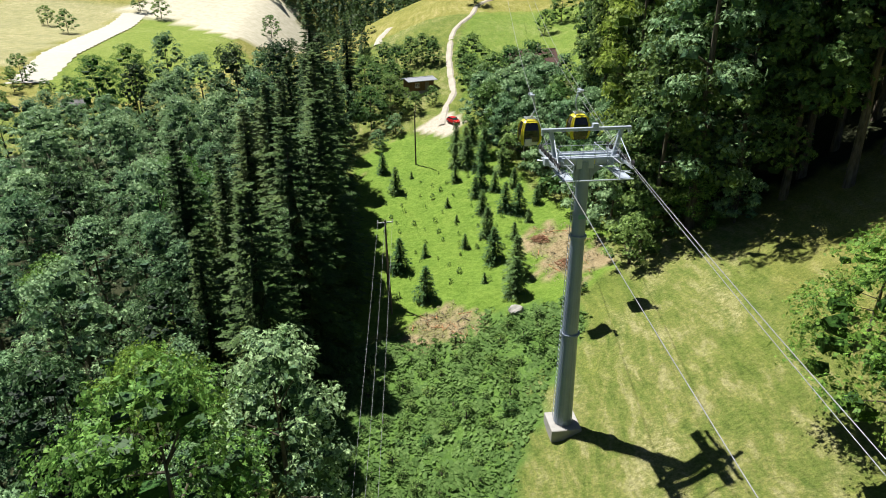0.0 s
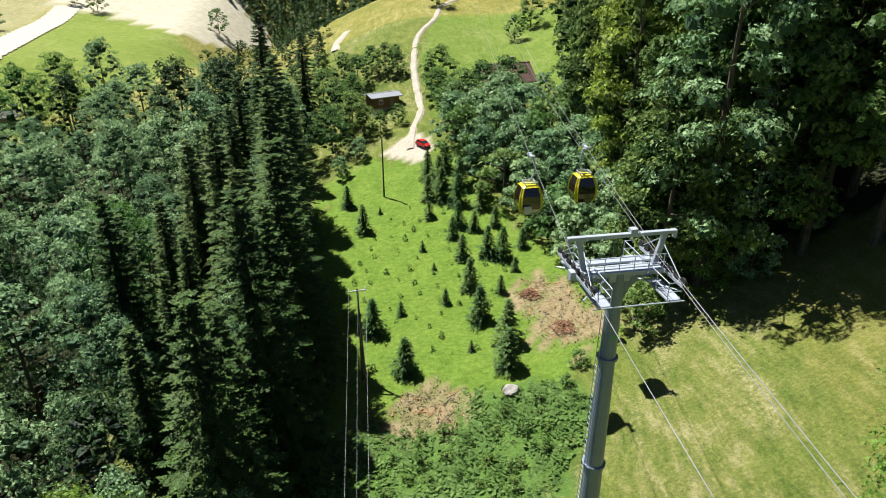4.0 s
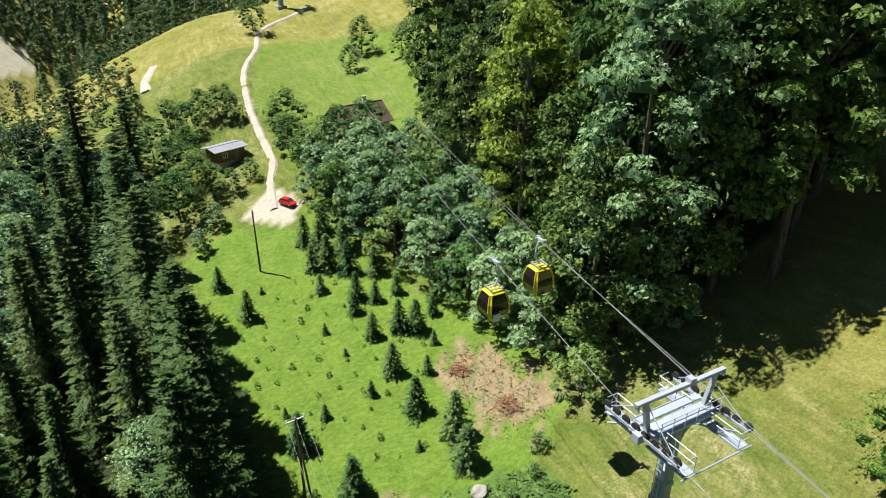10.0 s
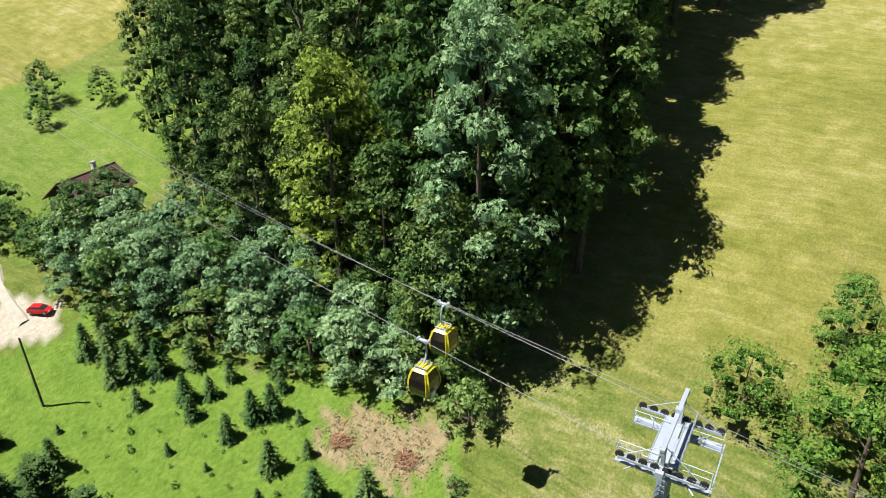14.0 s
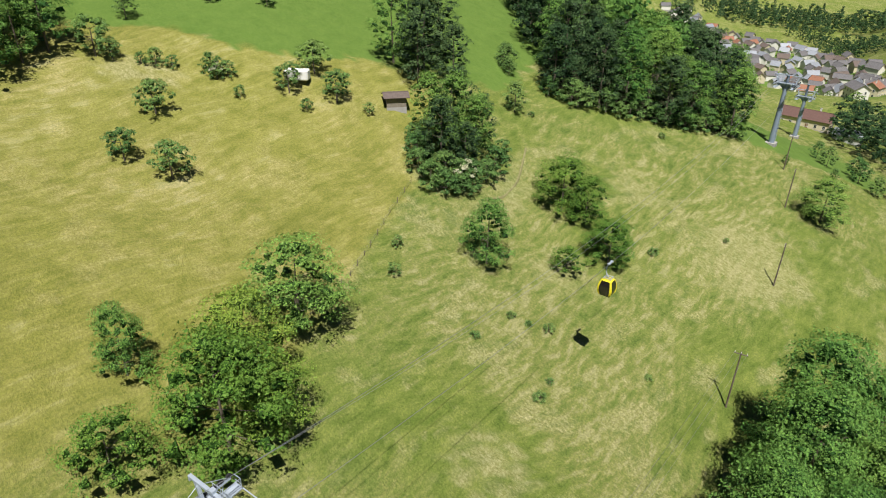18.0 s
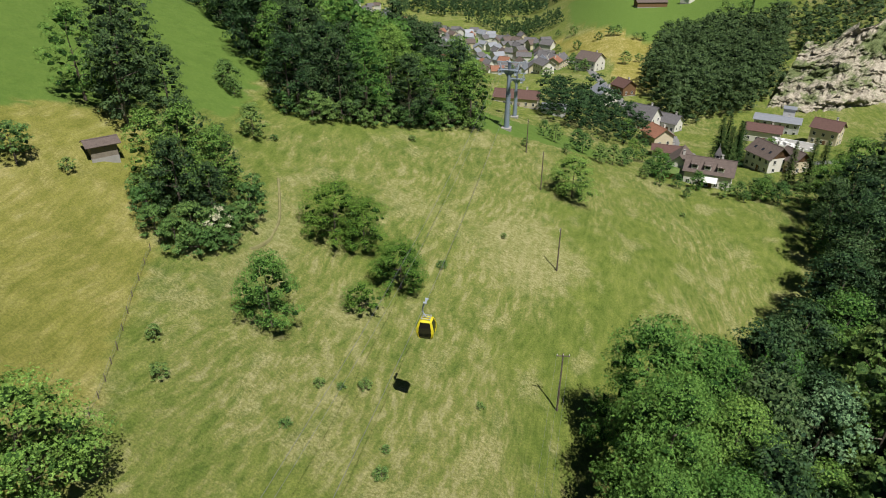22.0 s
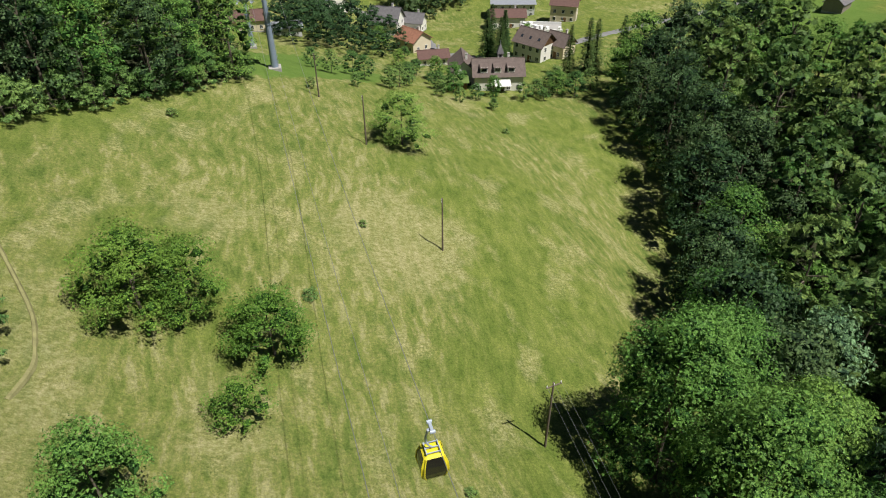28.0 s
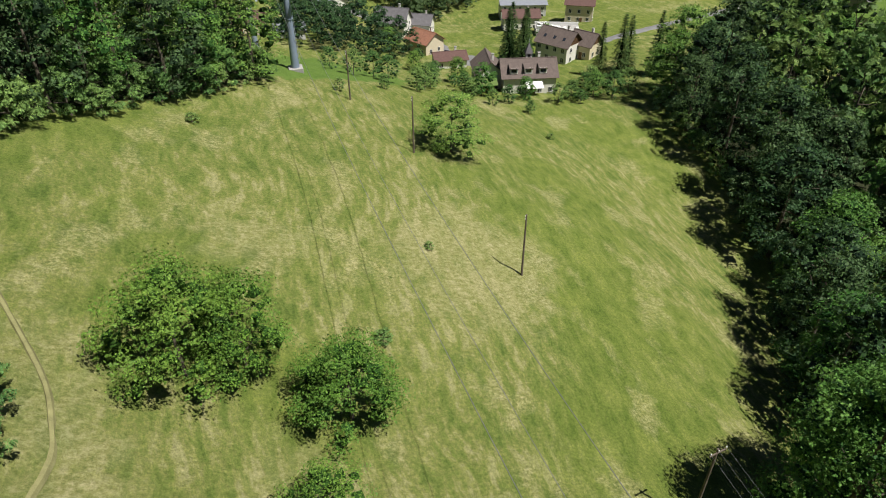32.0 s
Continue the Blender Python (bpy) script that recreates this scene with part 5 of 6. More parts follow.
# ---- power line poles ----
def power_pole(x, y, height, turn, arm=True, lean=0.0, strut=False):
    t = thing("power_pole", "weathered wooden power pole on the grass", "pole", pose(x, y, ground_z(x, y), lean, 0, turn), "power line")
    part("post", tube((0, 0, -0.8), (0, 0, height), 0.15, 0.1, 8), TIMBER, t)
    if strut:
        part("strut", tube((0.0, -2.4, -0.5), (0, 0, height * 0.86), 0.12, 0.09, 8), TIMBER, t)
    if arm:
        part("crossarm", box((1.9, 0.1, 0.12), (0, 0.1, height - 0.35)), TIMBER if not strut else PALE, t)
        for xx in (-0.85, 0, 0.85):
            bm = tube((xx, 0.1, height - 0.3), (xx, 0.1, height - 0.05), 0.03, None, 6)
            add_tube(bm, (xx, 0.1, height - 0.16), (xx, 0.1, height - 0.02), 0.07, 0.05, 8)
            part("insulator", bm, CERAMIC, t, "white porcelain insulator")
    else:
        for k, zz in enumerate((0.25, 0.65)):
            part("insulator", tube((0.12, 0, height - zz), (0.12, 0, height - zz + 0.18), 0.06, 0.05, 8), CERAMIC, t)
    return t


power_pole(-6.9, 65.5, 11.2, 10, True, 0, True)
power_pole(-3.2, 104.5, 9.5, 10, False)
power_pole(-3.5, -65.6, 9.0, 0, False)
power_pole(-7.0, -33.2, 10.5, 10, True)
power_pole(3.0, -93.0, 9.0, 0, False)
power_pole(9.0, -113.0, 8.5, 0, False)
for k in (-0.85, 0.0, 0.85):
    a, b = Vector((-6.9 + k, 65.6, ground_z(-6.9, 65.5) + 11.1)), Vector((-7 + k, -33.1, ground_z(-7, -33.2) + 10.4))
    rope("power_wire", [a.lerp(b, f) - Vector((0, 0, 10 * f * (1 - f))) for f in np.linspace(0, 1, 25)], 0.012, ROPE, "thin power line wire")


# ---- wire fence along the mown field ----
FENCE = [(50.5, -25.5), (47.5, -17), (44.0, -9), (41.2, -2), (39.2, 5), (37.6, 12)]
fence = thing("wire_fence", "low wire fence on grey wooden posts", "fence", pose(FENCE[0][0], FENCE[0][1], ground_z(*FENCE[0])))
_pts = []
for (ax, ay), (bx, by) in zip(FENCE, FENCE[1:]):
    for f in (0, 0.33, 0.66):
        _pts.append((ax + (bx - ax) * f, ay + (by - ay) * f))
_base = Vector((*FENCE[0], ground_z(*FENCE[0])))
_posts = []
for x, y in _pts:
    q = Vector((x, y, ground_z(x, y))) - _base
    part("post", tube(q + Vector((0, 0, -0.4)), q + Vector((0, 0, 1.15)), 0.06, 0.05, 6), TIMBER, fence)
    _posts.append(q)
for h in (0.55, 1.05):
    wire = bpy.data.curves.new("wire", "CURVE")
    wire.dimensions, wire.bevel_depth, wire.bevel_resolution = "3D", 0.012, 0
    strand = wire.splines.new("POLY")
    strand.points.add(len(_posts) - 1)
    for q, p in zip(strand.points, _posts):
        q.co = (p.x, p.y, p.z + h, 1)
    wire.materials.append(ROPE)
    new("wire", wire).parent = fence


# ---- houses ----
def tile_material(name, col):
    m, n, l, b = material(name, 0.85, 0, 0.25)
    p = place_of(n)
    f, g = noise_node(n, l, p, 1.1, 5), noise_node(n, l, p, 7, 3)
    c = blend(n, l, 0.5, ramp(n, l, f, [(0.3, tuple(v * 0.7 for v in col)), (0.7, tuple(min(1, v * 1.3) for v in col))]), ramp(n, l, g, [(0.3, tuple(v * 0.6 for v in col)), (0.7, tuple(min(1, v * 1.4) for v in col))]))
    l.new(c, b.inputs["Base Color"])
    bump(n, l, b, g, 0.6, 0.05)
    return m


ROOFS = {"moss": tile_material("mossy_roof", (0.10, 0.15, 0.04)), "brown": tile_material("brown_roof_tiles", (0.115, 0.09, 0.08)), "grey": tile_material("grey_roof_tiles", (0.12, 0.115, 0.12)), "red": tile_material("red_roof_tiles", (0.24, 0.115, 0.075)), "slate": plain_material("grey_sheet_roof", (0.30, 0.32, 0.36), 0.5, 0.2, 0.5, 0.12, 0.8), "rust": plain_material("dull_red_brown_roof", (0.125, 0.07, 0.06), 0.8, 0, 0.3, 0.2, 1.5, 0.02)}
PLASTER = plain_material("white_plaster", (0.76, 0.74, 0.68), 0.9, 0, 0.2, 0.07, 0.8, 0.005)
CREAM = plain_material("cream_plaster", (0.66, 0.58, 0.42), 0.9, 0, 0.2, 0.08, 0.8, 0.005)
BOARDS = plain_material("brown_timber_boards", (0.20, 0.115, 0.06), 0.85, 0, 0.25, 0.3, 2.5, 0.01)
GREYBOARDS = plain_material("grey_weathered_boards", (0.24, 0.21, 0.17), 0.9, 0, 0.2, 0.25, 2.5, 0.01)
PANE = plain_material("window_glass", (0.03, 0.035, 0.045), 0.08, 0, 0.7, 0.2, 1)
WHITE = plain_material("white_paint", (0.8, 0.8, 0.78), 0.5, 0, 0.4, 0.04, 2)


def gable(l, w, h, rise):
    """Walls of a gabled house: length along x, ridge along x."""
    bm = bmesh.new()
    pts = [(-w / 2, 0), (w / 2, 0), (w / 2, h), (0, h + rise), (-w / 2, h)]
    a, b = [[bm.verts.new((s * l / 2, y, z)) for y, z in pts] for s in (-1, 1)]
    bm.faces.new(list(reversed(a))), bm.faces.new(b)
    for k in range(5):
        bm.faces.new((a[k], a[(k + 1) % 5], b[(k + 1) % 5], b[k]))
    bmesh.ops.recalc_face_normals(bm, faces=bm.faces)
    return bm


def window(parent, x, y, z, w, h, face):
    """face: turn of the wall's outward normal about z, in degrees; 0 looks along -y."""
    f = part("window", box((w + 0.16, 0.08, h + 0.16), (0, 0, 0)), WHITE, parent, m=pose(x, y, z, 0, 0, face))
    part("pane", box((w, 0.04, h), (0, -0.045, 0)), PANE, f)
    part("glazing_bar", box((0.05, 0.05, h), (0, -0.06, 0)), WHITE, f)
    part("sill", box((w + 0.3, 0.16, 0.06), (0, -0.06, -h / 2 - 0.08)), WHITE, f)


def house(x, y, turn, l, w, h, rise, roof, wall, label, detail=1, name="house", dz=0.0, chimney=True, gable_wall=None):
    t = thing(name, label, "house" if name == "house" else name.replace("_", " "), pose(x, y, ground_z(x, y) + dz, 0, 0, turn))
    part("wall", gable(l, w, h, rise), wall, t).data.transform(Matrix.Identity(4))
    part("plinth", box((l + 0.1, w + 0.1, 3.0), (0, 0, -1.3)), CONCRETE, t)
    slope = math.hypot(w / 2, rise)
    ang = math.atan2(rise, w / 2)
    for s in (-1, 1):
        over = 0.7
        m = Matrix.Translation((0, s * (w / 4 + over * 0.35), h + rise / 2 - over * 0.35 * rise / (w / 2) + 0.1)) @ Matrix.Rotation(-s * ang, 4, "X")
        r = part("roof", box((l + 1.3, slope + over, 0.16), bevel=0.03), ROOFS[roof], t, m=m)
        if detail > 1:
            for k in range(int(l / 3.2)):
                part("skylight", box((0.8, 1.0, 0.08), (-l / 2 + 2 + k * 3.2, 0.2 * s, 0.11)), PANE, r)
    part("ridge_cap", box((l + 1.3, 0.35, 0.12), (0, 0, h + rise + 0.17), bevel=0.03), ROOFS[roof], t)
    if chimney:
        c = part("chimney", box((0.6, 0.6, 1.6), (l * 0.22, w * 0.12, h + rise + 0.3), bevel=0.02), PLASTER, t)
        part("chimney_cap", box((0.75, 0.75, 0.1), (l * 0.22, w * 0.12, h + rise + 1.12)), CONCRETE, c)
    if gable_wall:
        for s in (-1, 1):
            bm = bmesh.new()
            vs = [bm.verts.new((s * (l / 2 + 0.03), q[0], q[1])) for q in ((-w / 2, h), (w / 2, h), (0, h + rise))]
            bm.faces.new(vs)
            bmesh.ops.solidify(bm, geom=bm.faces[:], thickness=0.02)
            part("gable_boarding", bm, gable_wall, t)
    if detail:
        floors = max(1, int(h / 2.6))
        for fl in range(floors):
            z = 1.5 + fl * 2.65
            for k in range(max(2, int(l / 2.6))):
                xx = -l / 2 + (k + 0.5) * l / max(2, int(l / 2.6))
                window(t, xx, -w / 2 - 0.02, z, 0.9, 1.15, 0)
                window(t, xx, w / 2 + 0.02, z, 0.9, 1.15, 180)
            for yy in (-w * 0.22, w * 0.22):
                window(t, l / 2 + 0.02, yy, z, 0.9, 1.15, 90)
                window(t, -l / 2 - 0.02, yy, z, 0.9, 1.15, -90)
        d = part("door", box((1.0, 0.1, 2.05), (l * 0.08, -w / 2 - 0.04, 1.03)), BOARDS, t)
        part("door_handle", box((0.05, 0.1, 0.14), (l * 0.08 + 0.38, -w / 2 - 0.12, 1.05)), STEEL, d)
    return t


# by the farm track
sh = house(-2.2, 137.5, 24, 5.6, 3.6, 2.3, 0.35, "slate", BOARDS, "small brown timber shed with a flat grey roof", 0, "shed", 0.2, False)
window(sh, -1.2, -1.82, 1.4, 0.8, 0.7, 0)
part("door", box((0.9, 0.08, 1.9), (1.1, -1.83, 0.97)), GREYBOARDS, sh)
house(21.0, 132.0, 12, 9.5, 7, 3.2, 2.6, "rust", PLASTER, "small house with a dull red roof by the field", 1, gable_wall=BOARDS)
house(-101, 187, 25, 6.5, 4.5, 2.3, 1.0, "grey", GREYBOARDS, "small dark-roofed garden house by far fields", 0, "garden_house", 0, False)
# field hut on the slope
hut = house(65.5, -37.5, 52, 3.8, 3, 2.2, 0.5, "brown", GREYBOARDS, "grey weathered wooden field hut under trees", 0, "hut", 0, False)
part("door", box((0.95, 0.08, 1.85), (-0.7, -1.53, 0.95)), BOARDS, hut)

# houses at the foot of the meadow
inn = house(-41, -152, 168, 13, 8, 4.8, 3.2, "brown", PLASTER, "white inn with a brown roof and awning", 1)
for s, n_ in ((-1, 3), (1, 2)):
    for k in range(n_):
        d = part("dormer", box((1.9, 2.0, 1.5), (-4.0 + k * 3.6, s * 2.6, 6.2), bevel=0.03), PLASTER, inn)
        part("dormer_roof", box((2.3, 2.6, 0.14), (-4.0 + k * 3.6, s * 2.7, 7.05), Matrix.Rotation(-s * 0.2, 4, "X"), 0.03), ROOFS["brown"], d)
        part("pane", box((1.3, 0.05, 0.8), (-4.0 + k * 3.6, s * 3.62, 6.25)), PANE, d)
house(-33.5, -160, 78, 10, 7, 4.6, 3.2, "brown", PLASTER, "white house with a steep brown roof", 1)
house(-29, -152.5, 168, 6.5, 5, 2.4, 0.6, "moss", BOARDS, "low garage with a mossy flat roof", 0, "garage", 0, False)
house(-62, -178, 122, 10.5, 8, 5.4, 3.4, "brown", PLASTER, "large white house with a brown dormer roof", 2, gable_wall=BOARDS)
house(-69.5, -176, 122, 7, 6.5, 4.2, 2.8, "brown", CREAM, "cream house with timber gable and balcony", 1, gable_wall=BOARDS)
house(-91, -222, 150, 9.5, 8, 6.4, 2.6, "rust", CREAM, "cream house with a red-brown hipped roof", 1)
house(-70, -226, 165, 12.5, 8, 4.5, 1.8, "rust", PLASTER, "long workshop with a rust-brown roof", 1)
house(-79, -246, 165, 17, 10, 5.5, 1.0, "slate", PALE, "grey sheet-roofed quarry works building", 1, "works_building")
house(-31.5, -187, 175, 9, 7, 2.8, 1.4, "rust", PLASTER, "low white bungalow with a brown roof", 1)
house(-29.5, -207, 120, 9, 8, 4.2, 2.6, "red", CREAM, "cream house with an orange roof", 1)
house(-25, -233, 150, 11, 9, 5.2, 4.2, "grey", PLASTER, "white gabled house with a dark roof", 1)
house(-36, -236, 150, 8, 7, 4.0, 2.6, "grey", PLASTER, "small white house beside the wood", 1)
house(-8, -268, 110, 13, 9, 5, 3, "slate", PLASTER, "white house with a grey roof by the road", 1)
house(-17, -292, 130, 9, 8, 4.5, 2.8, "rust", BOARDS, "brown timber house by the road", 1)
house(2, -352, 150, 13, 11, 6.5, 3.6, "brown", PLASTER, "white farmhouse with a broad brown roof", 1)
house(27, -226, 178, 18, 8, 3.8, 2.4, "rust", CREAM, "long building with a red-brown roof", 1)
house(11, -222, 178, 9, 8, 3, 1.2, "slate", PALE, "grey lift station building", 0, "station_building", 0, False)

# the chapel turret on the inn
tw = thing("chapel_turret", "white bell turret with a dark pointed roof", "turret", pose(-43.5, -157.5, ground_z(-43.5, -157.5), 0, 0, 168))
part("shaft", box((1.5, 1.5, 8.4), (0, 0, 4.2), bevel=0.03), PLASTER, tw)
for k in range(4):
    part("louvre", box((0.7, 0.08, 1.2), (0, 0, 0)), RUBBER, tw, m=pose(0, 0, 7.5, 0, 0, 90 * k) @ pose(0, -0.76, 0))
bm = bmesh.new()
bmesh.ops.create_cone(bm, cap_ends=True, segments=4, radius1=1.4, radius2=0.05, depth=2.6, matrix=Matrix.Translation((0, 0, 9.65)) @ Matrix.Rotation(radians(45), 4, "Z"))
part("spire", bm, ROOFS["grey"], tw)
part("finial", tube((0, 0, 10.9), (0, 0, 11.8), 0.04, None, 6), STEEL, tw)
aw = thing("awning", "white awning over the inn's terrace", "awning", pose(-40.5, -145.9, ground_z(-40.5, -146) + 2.7, 14, 0, 168))
part("canvas", box((4.2, 3.0, 0.06), (0, 0, 0)), WHITE, aw)
for s in (-1, 1):
    part("leg", tube((s * 1.9, 1.3, -3.2), (s * 1.9, 1.3, 0), 0.04, None, 6), STEEL, aw)
house(-190, -197, 30, 9, 7, 3.4, 2.4, "grey", GREYBOARDS, "grey wooden barn on a green field", 0, "barn", 0, False)

# the village down the valley
_rng = np.random.RandomState(4)
VILLAGE = scatter(VILLAGE_GROUND, 12.5, 78, most=150)
for k, (x, y) in enumerate(VILLAGE):
    roof = ("brown", "grey", "grey", "slate", "grey", "grey", "red", "slate", "brown")[_rng.randint(9)]
    words = {"brown": "brown", "grey": "dark grey", "slate": "pale grey", "red": "orange-red"}[roof]
    house(x, y, _rng.uniform(0, 180), _rng.uniform(7.5, 11.5), _rng.uniform(6.5, 8), _rng.uniform(4.8, 6.4), _rng.uniform(2.4, 3.4), roof, (PLASTER, PLASTER, CREAM, PLASTER)[k % 4], "village house with a %s gabled roof" % words, 1 if y > -390 else 0, chimney=y > -450)
for k in range(150):
    x, y = VILLAGE[_rng.randint(len(VILLAGE))]
    x, y = x + _rng.uniform(-22, 22), y + _rng.uniform(-22, 22)
    if all(math.hypot(x - a, y - b) > 9 for a, b in VILLAGE):
        plant("garden_tree", FARROUND[k % 3], "round green garden tree between village houses", "tree", x, y, _rng.uniform(.5, 1.1), 40 * k, "garden trees")


# ---- the quarry ----
def rock_material():
    m, n, l, b = material("quarry_limestone", 0.95, 0, 0.2)
    p = place_of(n)
    f, g = noise_node(n, l, p, 0.09, 6, (1, 1, 2.6), 0.65), noise_node(n, l, p, 0.6, 6, (1, 1, 2), 0.7)
    c = blend(n, l, 0.5, ramp(n, l, f, [(0.3, (0.22, 0.20, 0.16)), (0.5, (0.40, 0.36, 0.28)), (0.72, (0.52, 0.47, 0.38))]), ramp(n, l, g, [(0.35, (0.10, 0.09, 0.07)), (0.5, (0.38, 0.34, 0.27)), (0.65, (0.62, 0.56, 0.46))]))
    c = blend(n, l, ramp(n, l, noise_node(n, l, p, 0.055, 6, None, 0.7), [(0.46, (0, 0, 0)), (0.55, (0.9, 0.9, 0.9))]), c, ramp(n, l, g, [(0.3, (0.05, 0.085, 0.025)), (0.7, (0.15, 0.19, 0.06))]))
    l.new(c, b.inputs["Base Color"])
    bump(n, l, b, g, 1.0, 0.8)
    return m


def quarry_face():
    """A worked cliff of ledges."""
    nu, nv = 180, 110
    u, v = np.meshgrid(np.linspace(0, 1, nu), np.linspace(0, 1, nv))
    bx, by = -80 - 120 * u, -278 + 8 * np.sin(u * 7) - 40 * np.maximum(u - 0.45, 0)
    lift = v * 7 + 0.5 * wobble(u * 100, v * 20, 45, 8)
    ledge = (np.floor(lift) + ease((lift - np.floor(lift)) * 1.0 - 0.25) ** 3) / 7
    back = 64 * (0.45 * v + 0.55 * np.floor(lift) / 7) + 2.2 * wobble(u * 100, v * 60, 40, 5) + 1.1 * wobble(u * 100, v * 60, 9, 6) + 0.6 * wobble(u * 100, v * 60, 3.5, 16)
    x, y = bx - 0.4 * back, by - 0.9 * back
    z = -19 + 38 * (0.5 * v + 0.5 * ledge) * (0.62 + 0.38 * ease(u * 4)) + 0.6 * wobble(u * 100, v * 60, 22, 7) + 0.4 * wobble(u * 100, v * 60, 4, 9)
    a = (np.arange(nv - 1)[:, None] * nu + np.arange(nu - 1)[None]).ravel()
    me = mesh_of("quarry_face", np.stack([x, y, z], -1).reshape(-1, 3), np.stack([a, a + 1, a + nu + 1, a + nu], 1), rock_material())
    tagged(new("quarry_face", me), "pale limestone quarry cliff with ledges and scree", "rock face", kind="structure")


quarry_face()


# the white stone yard below the quarry
yard = thing("stone_yard", "white stone yard with low walls and stacked blocks", "yard", pose(-77, -210, ground_z(-77, -210), 0, 0, 160))
part("slab", box((15, 9, 1.6), (0, 0, 0.1), bevel=0.05), CONCRETE, yard)
for s in (-1, 1):
    part("low_wall", box((15, 0.3, 1.0), (0, s * 4.4, 1.35), bevel=0.03), WHITE, yard)
_rng = np.random.RandomState(14)
for k in range(16):
    part("block", box((_rng.uniform(0.9, 2.2), _rng.uniform(0.8, 1.4), _rng.uniform(0.6, 1.8)), (_rng.uniform(-6.5, 6.5), _rng.uniform(-3.6, 3.6), 1.4), Matrix.Rotation(_rng.uniform(0, 3), 4, "Z"), 0.04), WHITE, yard)
tw = thing("works_tower", "small grey tower on the quarry works", "tower", pose(-84, -251, ground_z(-84, -251), 0, 0, 165))
part("shaft", box((4.5, 4.5, 9.4), (0, 0, 4.2), bevel=0.05), PALE, tw)
part("roof", box((5.2, 5.2, 0.4), (0, 0, 9.1), bevel=0.05), ROOFS["slate"], tw)
# trees dotted over the far fields and above the quarry
for k, (x, y) in enumerate([(36, -538), (1, -460), (-7, -466), (-12, -463), (-25, -449), (-30, -446), (-49, -429), (-44, -420), (-49, -484), (-64, -465), (-102, -502), (-77, -491), (30, -470), (44, -480), (-3, -361), (-18, -372), (-26, -380), (-39, -360), (5, -345), (13, -362), (9, -340), (-12, -300), (22, -300), (-90, -520), (-100, -512), (60, -500), (50, -515)]):
    plant("field_tree", FARROUND[k % 3], "round tree dotted on fields across the valley", "tree", x, y, 0.8 + 0.12 * (k % 4), 57 * k, "valley trees", 0.85)
house(-37, -566, 20, 26, 9, 4, 1.8, "brown", BOARDS, "long brown barn on a far green field", 0, "barn", 0, False)
house(-67, -575, 60, 10, 8, 4.5, 2.5, "grey", PLASTER, "white farmhouse on a far field", 0)
for k, (x, y) in enumerate([(-49, -138), (-54, -141), (-44, -139.5), (-37, -143), (-60, -146), (-27, -146), (-24, -158), (-27, -165), (-23, -172), (-20, -184), (-24, -195), (-18, -208), (-70, -190), (-66, -196)]):
    plant("garden_tree", ROUND[k % 3] if k % 2 else SMALL[k % 3], "leafy garden tree beside the inn and houses", "tree", x, y, 0.7 + 0.15 * (k % 3), 44 * k, "inn garden")


# ---- small things ----
CARRED = plain_material("red_car_paint", (0.62, 0.02, 0.025), 0.25, 0.1, 0.6, 0.05, 2)
CARDARK = plain_material("dark_car_paint", (0.03, 0.03, 0.035), 0.25, 0.2, 0.6, 0.1, 2)
LAMPGLASS = plain_material("lamp_glass", (0.7, 0.7, 0.72), 0.15, 0, 0.6, 0.05, 3)


def parked_car(x, y, turn, paint, label, size=1.0):
    t = thing("car", label, "car", pose(x, y, ground_z(x, y) + 0.08, 0, 0, turn) @ Matrix.Scale(size, 4))

    def loft(rows, grow=0.0):
        bm = bmesh.new()
        rings = []
        for px, w, lo, hi in rows:
            rings.append([bm.verts.new(c) for c in ((px, -w - grow, lo), (px, w + grow, lo), (px, w * 0.94 + grow, hi + grow), (px, -w * 0.94 - grow, hi + grow))])
        for a, b in zip(rings, rings[1:]):
            for k in range(4):
                bm.faces.new((a[k], a[(k + 1) % 4], b[(k + 1) % 4], b[k]))
        bm.faces.new(list(reversed(rings[0]))), bm.faces.new(rings[-1])
        bmesh.ops.recalc_face_normals(bm, faces=bm.faces)
        return bm

    part("body", loft([(-2.0, 0.72, 0.4, 0.75), (-1.9, 0.84, 0.25, 0.92), (-0.6, 0.87, 0.22, 0.96), (0.9, 0.87, 0.22, 0.93), (1.8, 0.82, 0.25, 0.75), (2.02, 0.68, 0.38, 0.62)]), paint, t)
    part("cabin", loft([(-1.75, 0.74, 0.9, 0.98), (-1.3, 0.70, 0.9, 1.38), (0.0, 0.70, 0.9, 1.42), (0.45, 0.70, 0.9, 1.34), (1.1, 0.76, 0.88, 0.95)]), PANE, t, "dark windows")
    part("roof", loft([(-1.32, 0.68, 1.36, 1.40), (0.0, 0.68, 1.40, 1.45), (0.46, 0.66, 1.33, 1.37)]), paint, t)
    for xx in (-1.25, 1.25):
        for s in (-1, 1):
            w = part("wheel", tube((xx, s * 0.72, 0.31), (xx, s * 0.9, 0.31), 0.31, None, 16), RUBBER, t)
            part("rim", tube((xx, s * 0.88, 0.31), (xx, s * 0.915, 0.31), 0.19, None, 12), STEEL, w)
    for s in (-1, 1):
        part("headlight", box((0.1, 0.34, 0.14), (1.93, s * 0.55, 0.62), bevel=0.02), LAMPGLASS, t)
        part("tail_light", box((0.08, 0.3, 0.16), (-1.97, s * 0.58, 0.72), bevel=0.02), CARRED, t)
        part("mirror", box((0.16, 0.2, 0.13), (0.75, s * 0.95, 0.95), bevel=0.03), paint, t)


